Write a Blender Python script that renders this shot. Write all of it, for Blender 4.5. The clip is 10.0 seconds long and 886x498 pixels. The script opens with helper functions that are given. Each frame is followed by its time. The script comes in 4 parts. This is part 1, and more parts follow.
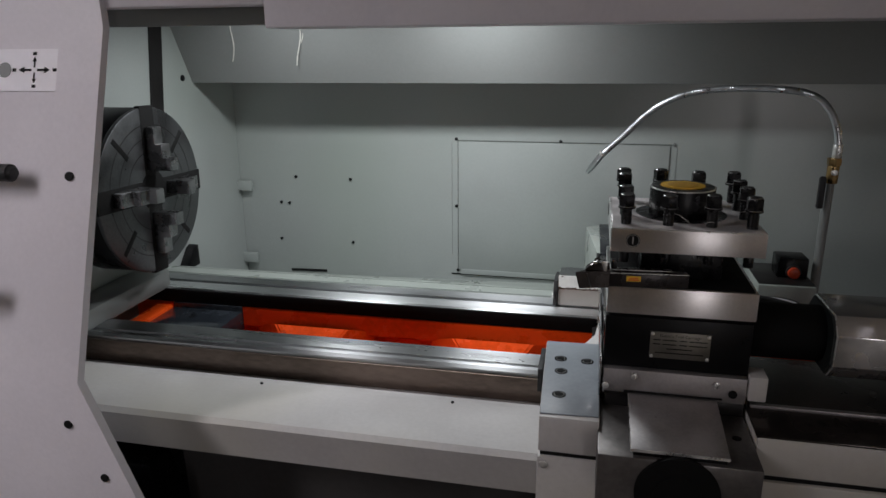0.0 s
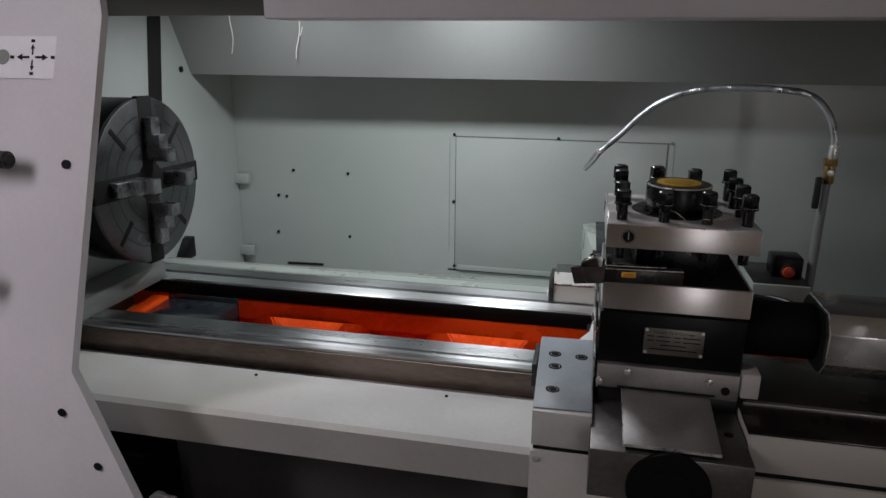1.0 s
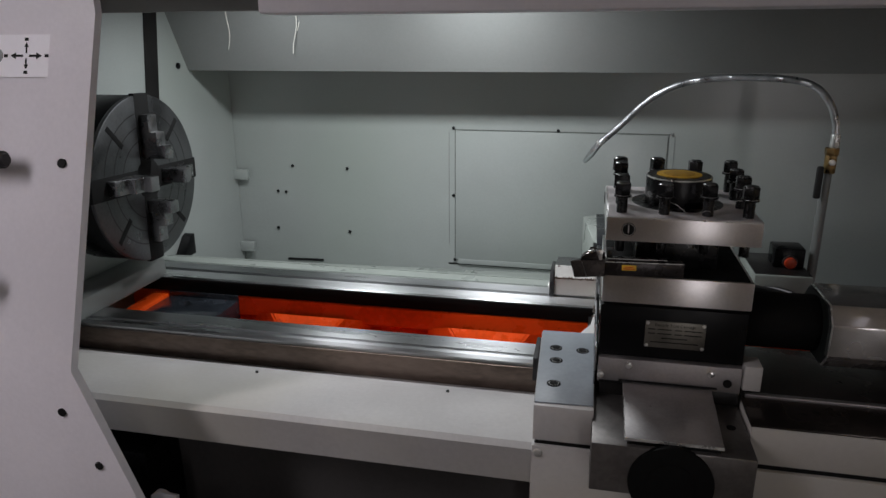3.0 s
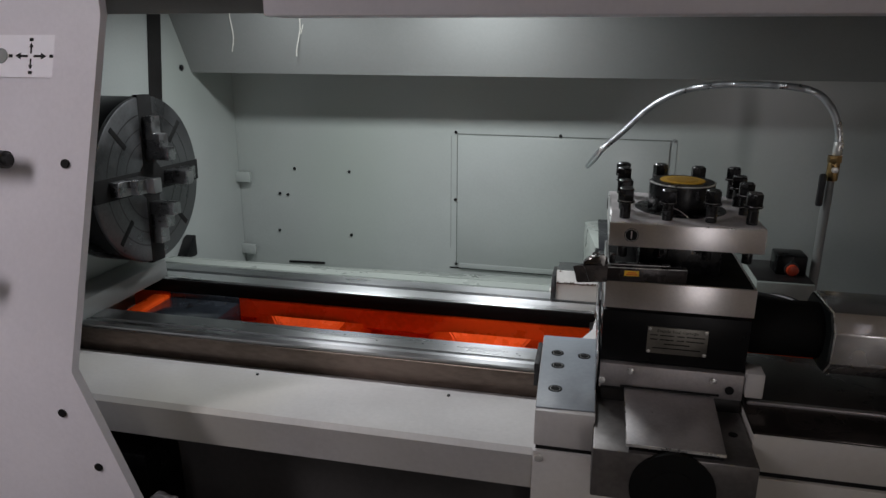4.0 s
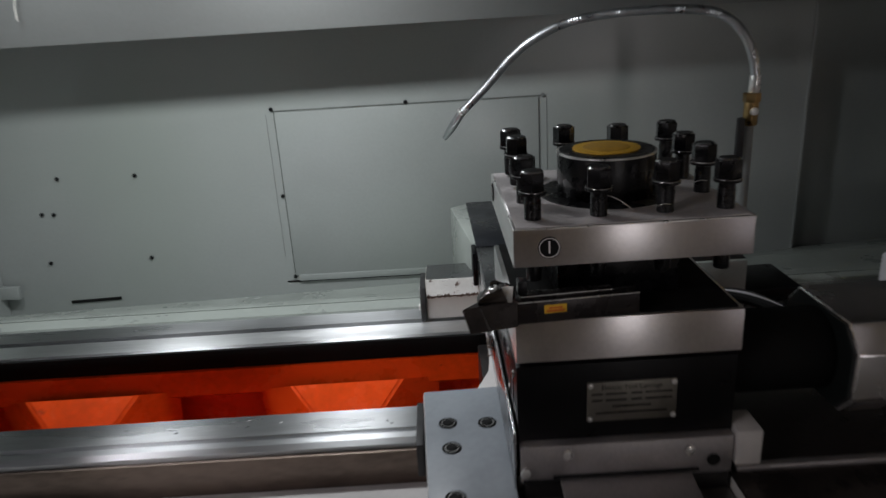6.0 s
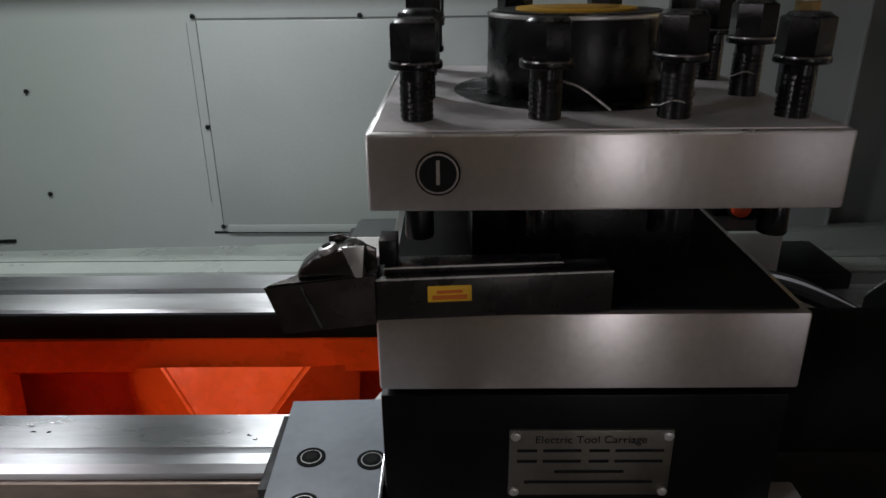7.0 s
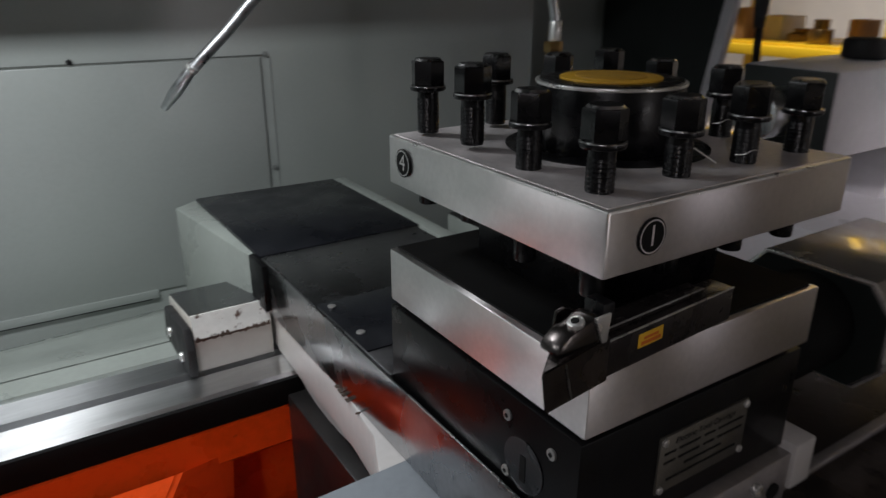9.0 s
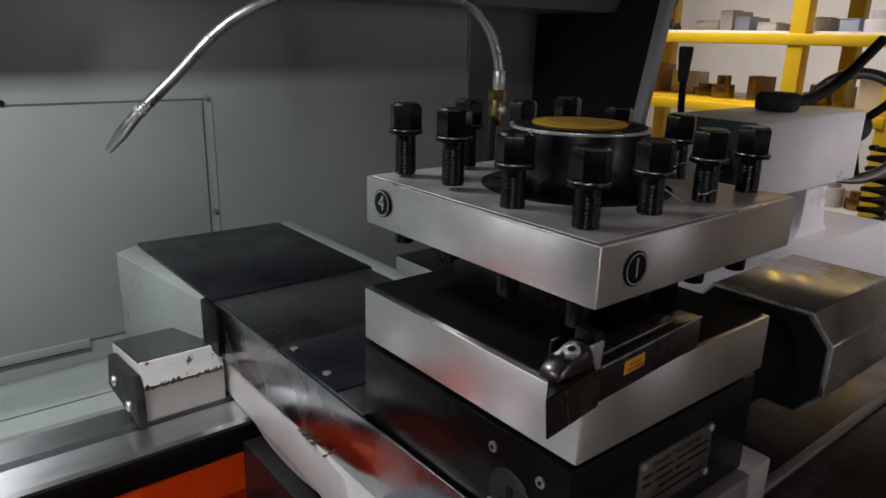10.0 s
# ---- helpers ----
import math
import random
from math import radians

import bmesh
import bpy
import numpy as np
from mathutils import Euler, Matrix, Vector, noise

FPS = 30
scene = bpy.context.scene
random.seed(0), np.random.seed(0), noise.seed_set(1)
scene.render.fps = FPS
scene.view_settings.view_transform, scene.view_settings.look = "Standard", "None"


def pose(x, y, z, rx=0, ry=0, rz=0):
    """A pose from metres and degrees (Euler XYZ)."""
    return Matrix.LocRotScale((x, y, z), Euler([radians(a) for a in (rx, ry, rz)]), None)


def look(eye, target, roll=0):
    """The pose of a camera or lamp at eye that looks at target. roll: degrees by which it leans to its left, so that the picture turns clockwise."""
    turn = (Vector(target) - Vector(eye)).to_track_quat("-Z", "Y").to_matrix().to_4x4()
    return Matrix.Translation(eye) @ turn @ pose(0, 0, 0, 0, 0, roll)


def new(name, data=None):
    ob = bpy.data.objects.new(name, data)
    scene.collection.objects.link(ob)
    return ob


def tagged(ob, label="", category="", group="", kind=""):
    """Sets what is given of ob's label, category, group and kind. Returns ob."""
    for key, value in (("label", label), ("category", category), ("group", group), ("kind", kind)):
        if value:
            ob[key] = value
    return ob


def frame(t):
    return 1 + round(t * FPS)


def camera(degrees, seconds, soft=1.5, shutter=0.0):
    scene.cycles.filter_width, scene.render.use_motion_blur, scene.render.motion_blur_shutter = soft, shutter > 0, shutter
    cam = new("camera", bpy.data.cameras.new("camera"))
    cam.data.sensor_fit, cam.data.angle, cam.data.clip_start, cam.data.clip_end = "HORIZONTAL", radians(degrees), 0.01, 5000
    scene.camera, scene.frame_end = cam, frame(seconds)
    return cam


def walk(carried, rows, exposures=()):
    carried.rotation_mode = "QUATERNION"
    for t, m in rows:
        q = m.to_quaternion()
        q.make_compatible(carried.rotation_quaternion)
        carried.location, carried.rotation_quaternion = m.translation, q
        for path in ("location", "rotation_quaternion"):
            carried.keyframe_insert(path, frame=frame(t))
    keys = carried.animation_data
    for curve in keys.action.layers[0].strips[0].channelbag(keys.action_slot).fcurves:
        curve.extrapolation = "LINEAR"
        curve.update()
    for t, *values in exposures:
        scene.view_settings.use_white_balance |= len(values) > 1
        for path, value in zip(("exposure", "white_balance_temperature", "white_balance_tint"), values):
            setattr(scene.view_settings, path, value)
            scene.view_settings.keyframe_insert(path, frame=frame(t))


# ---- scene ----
cam = camera(65.2, 10.0, shutter=0.6)

PATH = [
    (0, (-0.028, -0.947, 1.44), (-0.443, 0.927, 0.88), -0.5),
    (0.5, (-0.026, -0.959, 1.437), (-0.451, 0.916, 0.883), -0.1),
    (1, (-0.026, -0.95, 1.435), (-0.432, 0.924, 0.868), 0.4),
    (1.5, (-0.027, -0.944, 1.436), (-0.43, 0.928, 0.86), -0.4),
    (2, (-0.025, -0.944, 1.436), (-0.431, 0.925, 0.852), -0.3),
    (2.5, (-0.022, -0.943, 1.436), (-0.432, 0.924, 0.846), -0.5),
    (4, (-0.027, -0.943, 1.435), (-0.438, 0.928, 0.861), 0.2),
    (4.5, (-0.025, -0.938, 1.435), (-0.447, 0.927, 0.85), -0.3),
    (5, (-0.021, -0.903, 1.428), (-0.384, 0.964, 0.811), 0.8),
    (5.2, (-0.031, -0.853, 1.417), (-0.342, 1.006, 0.749), 0.7),
    (5.5, (-0.056, -0.728, 1.401), (-0.157, 1.152, 0.724), -1.7),
    (5.7, (-0.076, -0.655, 1.397), (-0.068, 1.238, 0.751), -4.1),
    (6.8, (0.031, -0.297, 1.277), (-0.026, 1.561, 0.539), -1.6),
    (7, (0.034, -0.28, 1.263), (0.009, 1.573, 0.511), -0.7),
    (7.5, (0.034, -0.267, 1.257), (0.021, 1.592, 0.521), -0.7),
    (8, (0.03, -0.259, 1.257), (0.032, 1.593, 0.501), -1.1),
    (8.3, (-0.007, -0.235, 1.272), (0.268, 1.621, 0.58), -0.3),
    (8.4, (-0.033, -0.222, 1.271), (0.378, 1.615, 0.594), 0.0),
    (8.5, (-0.069, -0.216, 1.275), (0.468, 1.584, 0.589), 0.4),
    (8.6, (-0.107, -0.214, 1.279), (0.561, 1.541, 0.59), 0.7),
    (8.8, (-0.177, -0.212, 1.293), (0.693, 1.444, 0.587), -0.6),
    (9, (-0.224, -0.21, 1.296), (0.782, 1.365, 0.584), -0.0),
    (9.5, (-0.257, -0.207, 1.302), (0.935, 1.267, 0.661), 1.8),
    (10, (-0.263, -0.2, 1.295), (0.947, 1.281, 0.71), 1.5),
]
walk(cam, [(t, look(eye, target, roll)) for t, eye, target, roll in PATH], [(0, -0.13), (4.5, -0.14), (5.5, -0.3), (6.8, -0.32), (7.5, -0.12), (8, -0.12), (8.5, -0.3), (9, -0.36), (10, -0.3)])

# ---------------------------------------------------------------- light
world = bpy.data.worlds.new("shop_air")
scene.world = world
world.use_nodes = True
world.node_tree.nodes["Background"].inputs[0].default_value = (0.9, 0.95, 1.0, 1)
world.node_tree.nodes["Background"].inputs[1].default_value = 0.0004
scene.view_settings.exposure = 0.0


def area_lamp(name, m, sx, sy, watts, colour):
    d = bpy.data.lights.new(name, "AREA")
    d.shape, d.size, d.size_y, d.energy, d.color = "RECTANGLE", sx, sy, watts, colour
    ob = new(name, d)
    ob.matrix_world = m
    return ob


# two work lamps hidden behind the front lip of the hood
for lx, watts, aim in ((-0.29, 3.85, 0.62), (-0.73, 2.35, 0.54)):
    lamp_light = area_lamp("work_lamp_light", look((lx, 0.47, 1.572), (lx, aim, 1.05)), 0.15, 0.06, watts, (0.94, 0.97, 1.0))
    lamp_light.data.spread = radians(164)
# unseen shop light: overhead tube, added fills, bright doorway inferred behind the operator's place
area_lamp("shop_fill", look((0.75, -2.7, 3.4), (0.75, -2.4, 0)), 0.25, 2.4, 0.8, (1.0, 0.93, 1.0))
# added low lamp, its narrow spread shapes the front's fall-off to the right
front_fill = area_lamp("shop_fill", look((-1.6, -1.3, 2.15), (-1.0, -0.3, 0.9)), 0.25, 1.2, 3.9, (1.0, 0.94, 1.0))
front_fill.data.spread = radians(84)
# added lamp with no known source, lifts the gloss on the rear guard
area_lamp("wall_gloss_fill", look((4.5, -4.9, 1.25), (0.6, 0.98, 1.2)), 2.2, 2.0, 10, (0.98, 0.92, 1.0))
area_lamp("doorway_light", look((1.38, -4.9, 1.25), (1.3, 0, 1.25)), 0.5, 1.7, 12, (1.0, 0.95, 0.97))
# added narrow fill that brightens the tailstock; no such lamp is known
tail_fill = area_lamp("shop_fill", look((1.25, -1.0, 2.2), (1.06, 0.3, 1.12)), 0.3, 0.3, 0.6, (1.0, 0.95, 0.98))
tail_fill.data.spread = radians(26)
# added lamp aimed at the rack to brighten the background
rack_fill = area_lamp("shop_fill", look((3.0, 2.0, 3.6), (4.6, 2.0, 1.0)), 0.3, 2.2, 56, (1.0, 0.96, 0.97))
rack_fill.data.spread = radians(100)

# ---------------------------------------------------------------- materials


def material(name, colour, rough=0.5, metal=0.0, vary=0.15, scale=9.0, grain=90.0, bump=0.05, dirt=None, dirt_at=0.62, aniso=0.0, coat=0.0, stretch=(1, 1, 1), spec=0.5, uneven=1.0, tint=None):
    """Colour with soft blotches, fine grain, uneven gloss, fine relief and optional stains."""
    m = bpy.data.materials.new(name)
    m.use_nodes = True
    nt = m.node_tree
    n, l = nt.nodes, nt.links
    b = n["Principled BSDF"]
    mp = n.new("ShaderNodeMapping")
    mp.inputs["Scale"].default_value = stretch
    geo = n.new("ShaderNodeNewGeometry")
    l.new(geo.outputs["Position"], mp.inputs["Vector"])

    def noise_at(sc, detail, rough_n=0.55):
        t = n.new("ShaderNodeTexNoise")
        t.inputs["Scale"].default_value, t.inputs["Detail"].default_value, t.inputs["Roughness"].default_value = sc, detail, rough_n
        l.new(mp.outputs[0], t.inputs["Vector"])
        return t

    big, fine = noise_at(scale, 5), noise_at(grain, 3)
    mixn = n.new("ShaderNodeMath")
    mixn.operation = "ADD"
    half = n.new("ShaderNodeMath")
    half.operation = "MULTIPLY"
    half.inputs[1].default_value = 0.45
    l.new(fine.outputs[0], half.inputs[0])
    l.new(big.outputs[0], mixn.inputs[0])
    l.new(half.outputs[0], mixn.inputs[1])
    ramp = n.new("ShaderNodeMapRange")
    ramp.inputs["From Min"].default_value, ramp.inputs["From Max"].default_value = 0.45, 1.0
    ramp.inputs["To Min"].default_value, ramp.inputs["To Max"].default_value = 1 - vary, 1 + vary
    ramp.interpolation_type = "SMOOTHSTEP"
    l.new(mixn.outputs[0], ramp.inputs[0])
    mul = n.new("ShaderNodeVectorMath")
    mul.operation = "SCALE"
    mul.inputs[0].default_value = colour
    l.new(ramp.outputs[0], mul.inputs["Scale"])
    out = mul.outputs[0]
    if tint:  # broad soft discolouring
        soft = noise_at(scale * 0.5, 1, 0.4)
        amount = n.new("ShaderNodeMapRange")
        amount.interpolation_type = "SMOOTHSTEP"
        amount.inputs["From Min"].default_value, amount.inputs["From Max"].default_value = 0.35, 0.80
        amount.inputs["To Max"].default_value = 0.9
        l.new(soft.outputs[0], amount.inputs[0])
        wash = n.new("ShaderNodeMix")
        wash.data_type = "RGBA"
        wash.inputs["B"].default_value = (*tint, 1)
        l.new(amount.outputs[0], wash.inputs["Factor"])
        l.new(out, wash.inputs["A"])
        out = wash.outputs["Result"]
    if dirt:
        d = noise_at(scale * 2.3, 8, 0.7)
        step = n.new("ShaderNodeMapRange")
        step.inputs["From Min"].default_value, step.inputs["From Max"].default_value = dirt_at, dirt_at + 0.07
        l.new(d.outputs[0], step.inputs[0])
        mx = n.new("ShaderNodeMix")
        mx.data_type = "RGBA"
        mx.inputs["B"].default_value = (*dirt, 1)
        l.new(step.outputs[0], mx.inputs["Factor"])
        l.new(out, mx.inputs["A"])
        out = mx.outputs["Result"]
    l.new(out, b.inputs["Base Color"])
    rr = n.new("ShaderNodeMapRange")
    rr.inputs["From Min"].default_value, rr.inputs["From Max"].default_value = 0.3, 0.75
    rr.inputs["To Min"].default_value, rr.inputs["To Max"].default_value = max(rough - 0.1 * uneven, 0.03), min(rough + 0.12 * uneven, 1)
    rr.interpolation_type = "SMOOTHSTEP"
    l.new(big.outputs[0], rr.inputs[0])
    l.new(rr.outputs[0], b.inputs["Roughness"])
    b.inputs["Metallic"].default_value = metal
    b.inputs["Specular IOR Level"].default_value = spec
    b.inputs["Coat Weight"].default_value = coat
    if aniso:
        b.inputs["Anisotropic"].default_value = aniso
        v = n.new("ShaderNodeCombineXYZ")
        v.inputs[1].default_value, v.inputs[2].default_value = 0.05, 1.0
        l.new(v.outputs[0], b.inputs["Tangent"])
    if bump:
        bp = n.new("ShaderNodeBump")
        bp.inputs["Strength"].default_value, bp.inputs["Distance"].default_value = bump, 0.002
        l.new(fine.outputs[0], bp.inputs["Height"])
        l.new(bp.outputs[0], b.inputs["Normal"])
    return m


GUARD = material("guard_paint_grey_green", (0.36, 0.385, 0.376), 0.29, vary=0.06, scale=4, grain=160, bump=0.04, spec=0.75, uneven=0.15, tint=(0.32, 0.36, 0.33))
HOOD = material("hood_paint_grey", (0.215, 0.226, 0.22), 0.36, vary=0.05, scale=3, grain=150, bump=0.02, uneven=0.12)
DOOR = material("door_paint_pale_grey", (0.74, 0.71, 0.75), 0.38, vary=0.05, scale=5, grain=140, bump=0.04)
CREAM = material("cream_machine_paint", (0.58, 0.565, 0.56), 0.40, vary=0.09, scale=6, grain=120, bump=0.06, dirt=(0.42, 0.38, 0.28), dirt_at=0.7, tint=(0.50, 0.475, 0.41))
CHIP = material("chipped_cream_paint", (0.74, 0.75, 0.72), 0.5, vary=0.08, scale=34, grain=160, bump=0.2, dirt=(0.09, 0.05, 0.035), dirt_at=0.56)
GREYTOP = material("blue_grey_saddle_paint", (0.27, 0.30, 0.33), 0.42, vary=0.1, scale=14, grain=140, bump=0.08)
LEDGE = material("pale_green_casting_paint", (0.29, 0.32, 0.295), 0.35, vary=0.1, scale=9, grain=120, bump=0.05, dirt=(0.17, 0.18, 0.15), dirt_at=0.66)
WAY = material("ground_steel_way", (0.46, 0.47, 0.48), 0.30, 1.0, uneven=0.6, vary=0.14, scale=14, grain=240, bump=0.03, aniso=0.92, stretch=(0.15, 1, 1), dirt=(0.25, 0.24, 0.23), dirt_at=0.71)
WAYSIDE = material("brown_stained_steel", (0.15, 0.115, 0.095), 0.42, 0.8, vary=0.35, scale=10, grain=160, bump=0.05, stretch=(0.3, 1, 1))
STEEL = material("satin_machined_steel", (0.88, 0.85, 0.85), 0.35, 1.0, uneven=0.25, vary=0.08, scale=12, grain=260, bump=0.03, aniso=0.88, dirt=(0.35, 0.32, 0.30), dirt_at=0.74)
# way steel made lighter to paint in one strip's lamp reflection
WAYLITE = material("lightened_ground_steel", (0.84, 0.85, 0.86), 0.33, 1.0, uneven=0.6, vary=0.10, scale=22, grain=240, bump=0.03, aniso=0.92, stretch=(0.15, 1, 1), dirt=(0.45, 0.44, 0.43), dirt_at=0.72)
MOTORM = material("polished_motor_metal", (0.50, 0.49, 0.49), 0.21, 0.9, vary=0.1, scale=14, grain=150, bump=0.03)
HEADST = material("grey_tool_steel", (0.11, 0.098, 0.095), 0.24, 0.95, vary=0.25, scale=40, grain=220, bump=0.06)
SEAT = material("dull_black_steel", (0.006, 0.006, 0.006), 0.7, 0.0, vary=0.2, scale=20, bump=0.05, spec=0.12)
FLANK = material("polished_oily_sheet", (0.42, 0.42, 0.43), 0.27, 1.0, vary=0.15, scale=16, grain=160, bump=0.03)
TOPSKIN = material("dull_scuffed_steel", (0.80, 0.76, 0.76), 0.50, 0.7, vary=0.12, scale=26, grain=220, bump=0.08, dirt=(0.34, 0.31, 0.30), dirt_at=0.70)
ZINC = material("dull_zinc_screw", (0.42, 0.42, 0.41), 0.4, 0.8, vary=0.15, scale=60, bump=0.03)
LOWCAST = material("dark_grey_base", (0.065, 0.061, 0.06), 0.5, vary=0.15, scale=7, grain=90, bump=0.08)
STEELTOP = material("scuffed_steel_plate", (0.44, 0.42, 0.42), 0.52, 0.9, vary=0.14, scale=20, grain=220, bump=0.06, dirt=(0.25, 0.23, 0.22), dirt_at=0.68)
COVERSTEEL = material("oiled_sheet_steel", (0.21, 0.21, 0.22), 0.30, 1.0, vary=0.18, scale=10, grain=150, bump=0.04, dirt=(0.16, 0.15, 0.15), dirt_at=0.66)
BLUED = material("black_oxide_steel", (0.005, 0.005, 0.006), 0.30, 0.0, vary=0.25, scale=40, grain=260, bump=0.08, spec=0.4)
JOINT = material("dark_joint_line", (0.11, 0.12, 0.11), 0.6, vary=0.3, scale=30, bump=0.0)
SLIDE = material("brown_grey_oily_casting", (0.15, 0.14, 0.135), 0.38, 0.6, vary=0.25, scale=12, grain=120, bump=0.08, dirt=(0.06, 0.05, 0.05), dirt_at=0.64)
BLACK = material("black_semi_gloss_paint", (0.004, 0.004, 0.0045), 0.34, vary=0.25, scale=10, grain=150, bump=0.04, spec=0.2)
MAT = material("black_plastic_cover", (0.007, 0.008, 0.011), 0.33, vary=0.2, scale=16, grain=200, bump=0.06)
CASTDARK = material("dark_oily_casting", (0.010, 0.009, 0.009), 0.40, vary=0.3, scale=9, grain=100, bump=0.15)
CHUCK = material("dark_chuck_steel", (0.115, 0.118, 0.122), 0.36, 0.9, vary=0.2, scale=14, grain=160, bump=0.05)
JAW = material("bright_jaw_steel", (0.28, 0.28, 0.285), 0.30, 1.0, vary=0.15, scale=30, grain=200, bump=0.05)
WINGTOP = material("oily_brown_steel", (0.055, 0.046, 0.042), 0.24, 0.7, vary=0.3, scale=9, grain=130, bump=0.08, dirt=(0.02, 0.018, 0.017), dirt_at=0.62)
WORN = material("worn_glint_edge", (0.30, 0.30, 0.30), 0.3, 1.0, vary=0.5, scale=160, grain=400, bump=0.05)
OILPLATE = material("dark_blue_oily_plate", (0.020, 0.024, 0.030), 0.22, vary=0.35, scale=16, grain=110, bump=0.12, dirt=(0.006, 0.006, 0.006), dirt_at=0.55)
ORANGE = material("orange_bed_paint", (0.95, 0.095, 0.010), 0.27, vary=0.16, scale=11, grain=90, bump=0.12, dirt=(0.42, 0.04, 0.01), dirt_at=0.66)
YELLOW = material("yellow_plastic_cap", (0.62, 0.36, 0.03), 0.5, vary=0.12, scale=60, grain=300, bump=0.1, dirt=(0.3, 0.16, 0.03), dirt_at=0.66)
OCHRE = material("ochre_centre", (0.46, 0.26, 0.03), 0.6, vary=0.2, scale=70, grain=300, bump=0.1)
STICK = material("yellow_sticker", (0.85, 0.50, 0.03), 0.45, vary=0.05, bump=0.0)
STICKRED = material("orange_print", (0.70, 0.16, 0.02), 0.5, vary=0.05, bump=0.0)
PLATE = material("etched_aluminium_plate", (0.20, 0.19, 0.165), 0.4, 0.8, vary=0.15, scale=40, grain=250, bump=0.05)
INK = material("dark_print", (0.012, 0.012, 0.012), 0.65, vary=0.1, bump=0.0, spec=0.12)
PAPER = material("white_sign_film", (0.82, 0.80, 0.84), 0.45, vary=0.03, bump=0.0)
CHROME = material("bright_screw_steel", (0.78, 0.78, 0.76), 0.34, 0.8, vary=0.1, scale=60, bump=0.02)
HOSE = material("chromed_flexible_hose", (0.56, 0.58, 0.60), 0.36, 1.0, vary=0.12, scale=50, grain=300, bump=0.06)
BRASS = material("worn_brass", (0.34, 0.23, 0.10), 0.35, 1.0, vary=0.2, scale=50, bump=0.05)
RUBBER = material("black_rubber", (0.015, 0.015, 0.016), 0.6, vary=0.2, scale=40, bump=0.1)
REDP = material("red_orange_button", (0.50, 0.05, 0.015), 0.35, vary=0.1, scale=60, bump=0.03)
TOOLST = material("browned_tool_steel", (0.035, 0.03, 0.03), 0.3, 0.5, vary=0.25, scale=30, grain=200, bump=0.06)
COTTON = material("pale_string", (0.75, 0.74, 0.68), 0.8, vary=0.1, bump=0.0)
TAILGREY = material("tailstock_grey_paint", (0.64, 0.62, 0.65), 0.36, vary=0.07, scale=7, bump=0.05)
# dark green, deepened to hold the shade of poorly lit faces
TAILGREEN = material("dark_green_with_shade", (0.014, 0.018, 0.017), 0.5, vary=0.15, scale=7, bump=0.05)
RACK = material("yellow_rack_paint", (0.80, 0.50, 0.02), 0.4, vary=0.06, scale=8, bump=0.03)
BEIGE = material("beige_shop_wall", (0.74, 0.69, 0.62), 0.7, vary=0.06, scale=3, bump=0.05)
FLOORM = material("shop_concrete", (0.33, 0.32, 0.30), 0.55, vary=0.2, scale=2, grain=40, bump=0.1, dirt=(0.10, 0.09, 0.08), dirt_at=0.66)
WOOD = material("brown_cardboard", (0.34, 0.20, 0.10), 0.7, vary=0.2, scale=12, bump=0.1)
PALE = material("pale_box_card", (0.72, 0.68, 0.62), 0.6, vary=0.08, scale=12, bump=0.03)
BLUEBOX = material("pale_blue_plastic", (0.45, 0.50, 0.62), 0.45, vary=0.08, scale=12, bump=0.03)

# ---------------------------------------------------------------- mesh helpers


def box(x0, x1, y0, y1, z0, z1, bevel=0.0012, seg=2, bm=None):
    bm = bm or bmesh.new()
    made = bmesh.ops.create_cube(bm, size=1.0, matrix=Matrix.LocRotScale(((x0 + x1) / 2, (y0 + y1) / 2, (z0 + z1) / 2), None, (x1 - x0, y1 - y0, z1 - z0)))
    if bevel:
        edges = {e for v in made["verts"] for e in v.link_edges}
        bmesh.ops.bevel(bm, geom=list(edges), offset=bevel, segments=seg, affect="EDGES", profile=0.5)
    return bm


AXIS = {"x": Matrix.Rotation(math.pi / 2, 4, "Y"), "y": Matrix.Rotation(-math.pi / 2, 4, "X"), "z": Matrix.Identity(4)}


def rod(c, axis, r, h, seg=32, r2=None, bevel=0.0, bm=None):
    """A cylinder or cone centred at c along an axis (a letter or a vector)."""
    bm = bm or bmesh.new()
    turn = AXIS[axis] if isinstance(axis, str) else Vector(axis).to_track_quat("Z", "Y").to_matrix().to_4x4()
    made = bmesh.ops.create_cone(bm, cap_ends=True, cap_tris=False, segments=seg, radius1=r, radius2=r if r2 is None else r2, depth=h, matrix=Matrix.Translation(c) @ turn)
    if bevel:
        edges = [e for e in {e for v in made["verts"] for e in v.link_edges} if any(len(f.verts) > 4 for f in e.link_faces)]
        bmesh.ops.bevel(bm, geom=edges, offset=bevel, segments=2, affect="EDGES", profile=0.5)
    return bm


def prism(profile, axis, a0, a1, bevel=0.0, bm=None):
    """A closed outline pushed along an axis: x takes (y, z), y takes (x, z), z takes (x, y)."""
    bm = bm or bmesh.new()
    lay = {"x": lambda a, p: (a, p[0], p[1]), "y": lambda a, p: (p[0], a, p[1]), "z": lambda a, p: (p[0], p[1], a)}[axis]
    low, high = ([bm.verts.new(lay(a, p)) for p in profile] for a in (a0, a1))
    faces = [bm.faces.new(low), bm.faces.new(high[::-1])]
    for i in range(len(profile)):
        j = (i + 1) % len(profile)
        faces.append(bm.faces.new((low[j], low[i], high[i], high[j])))
    bmesh.ops.recalc_face_normals(bm, faces=faces)
    if bevel:
        edges = list({e for f in faces for e in f.edges})
        bmesh.ops.bevel(bm, geom=edges, offset=bevel, segments=2, affect="EDGES", profile=0.5)
    return bm


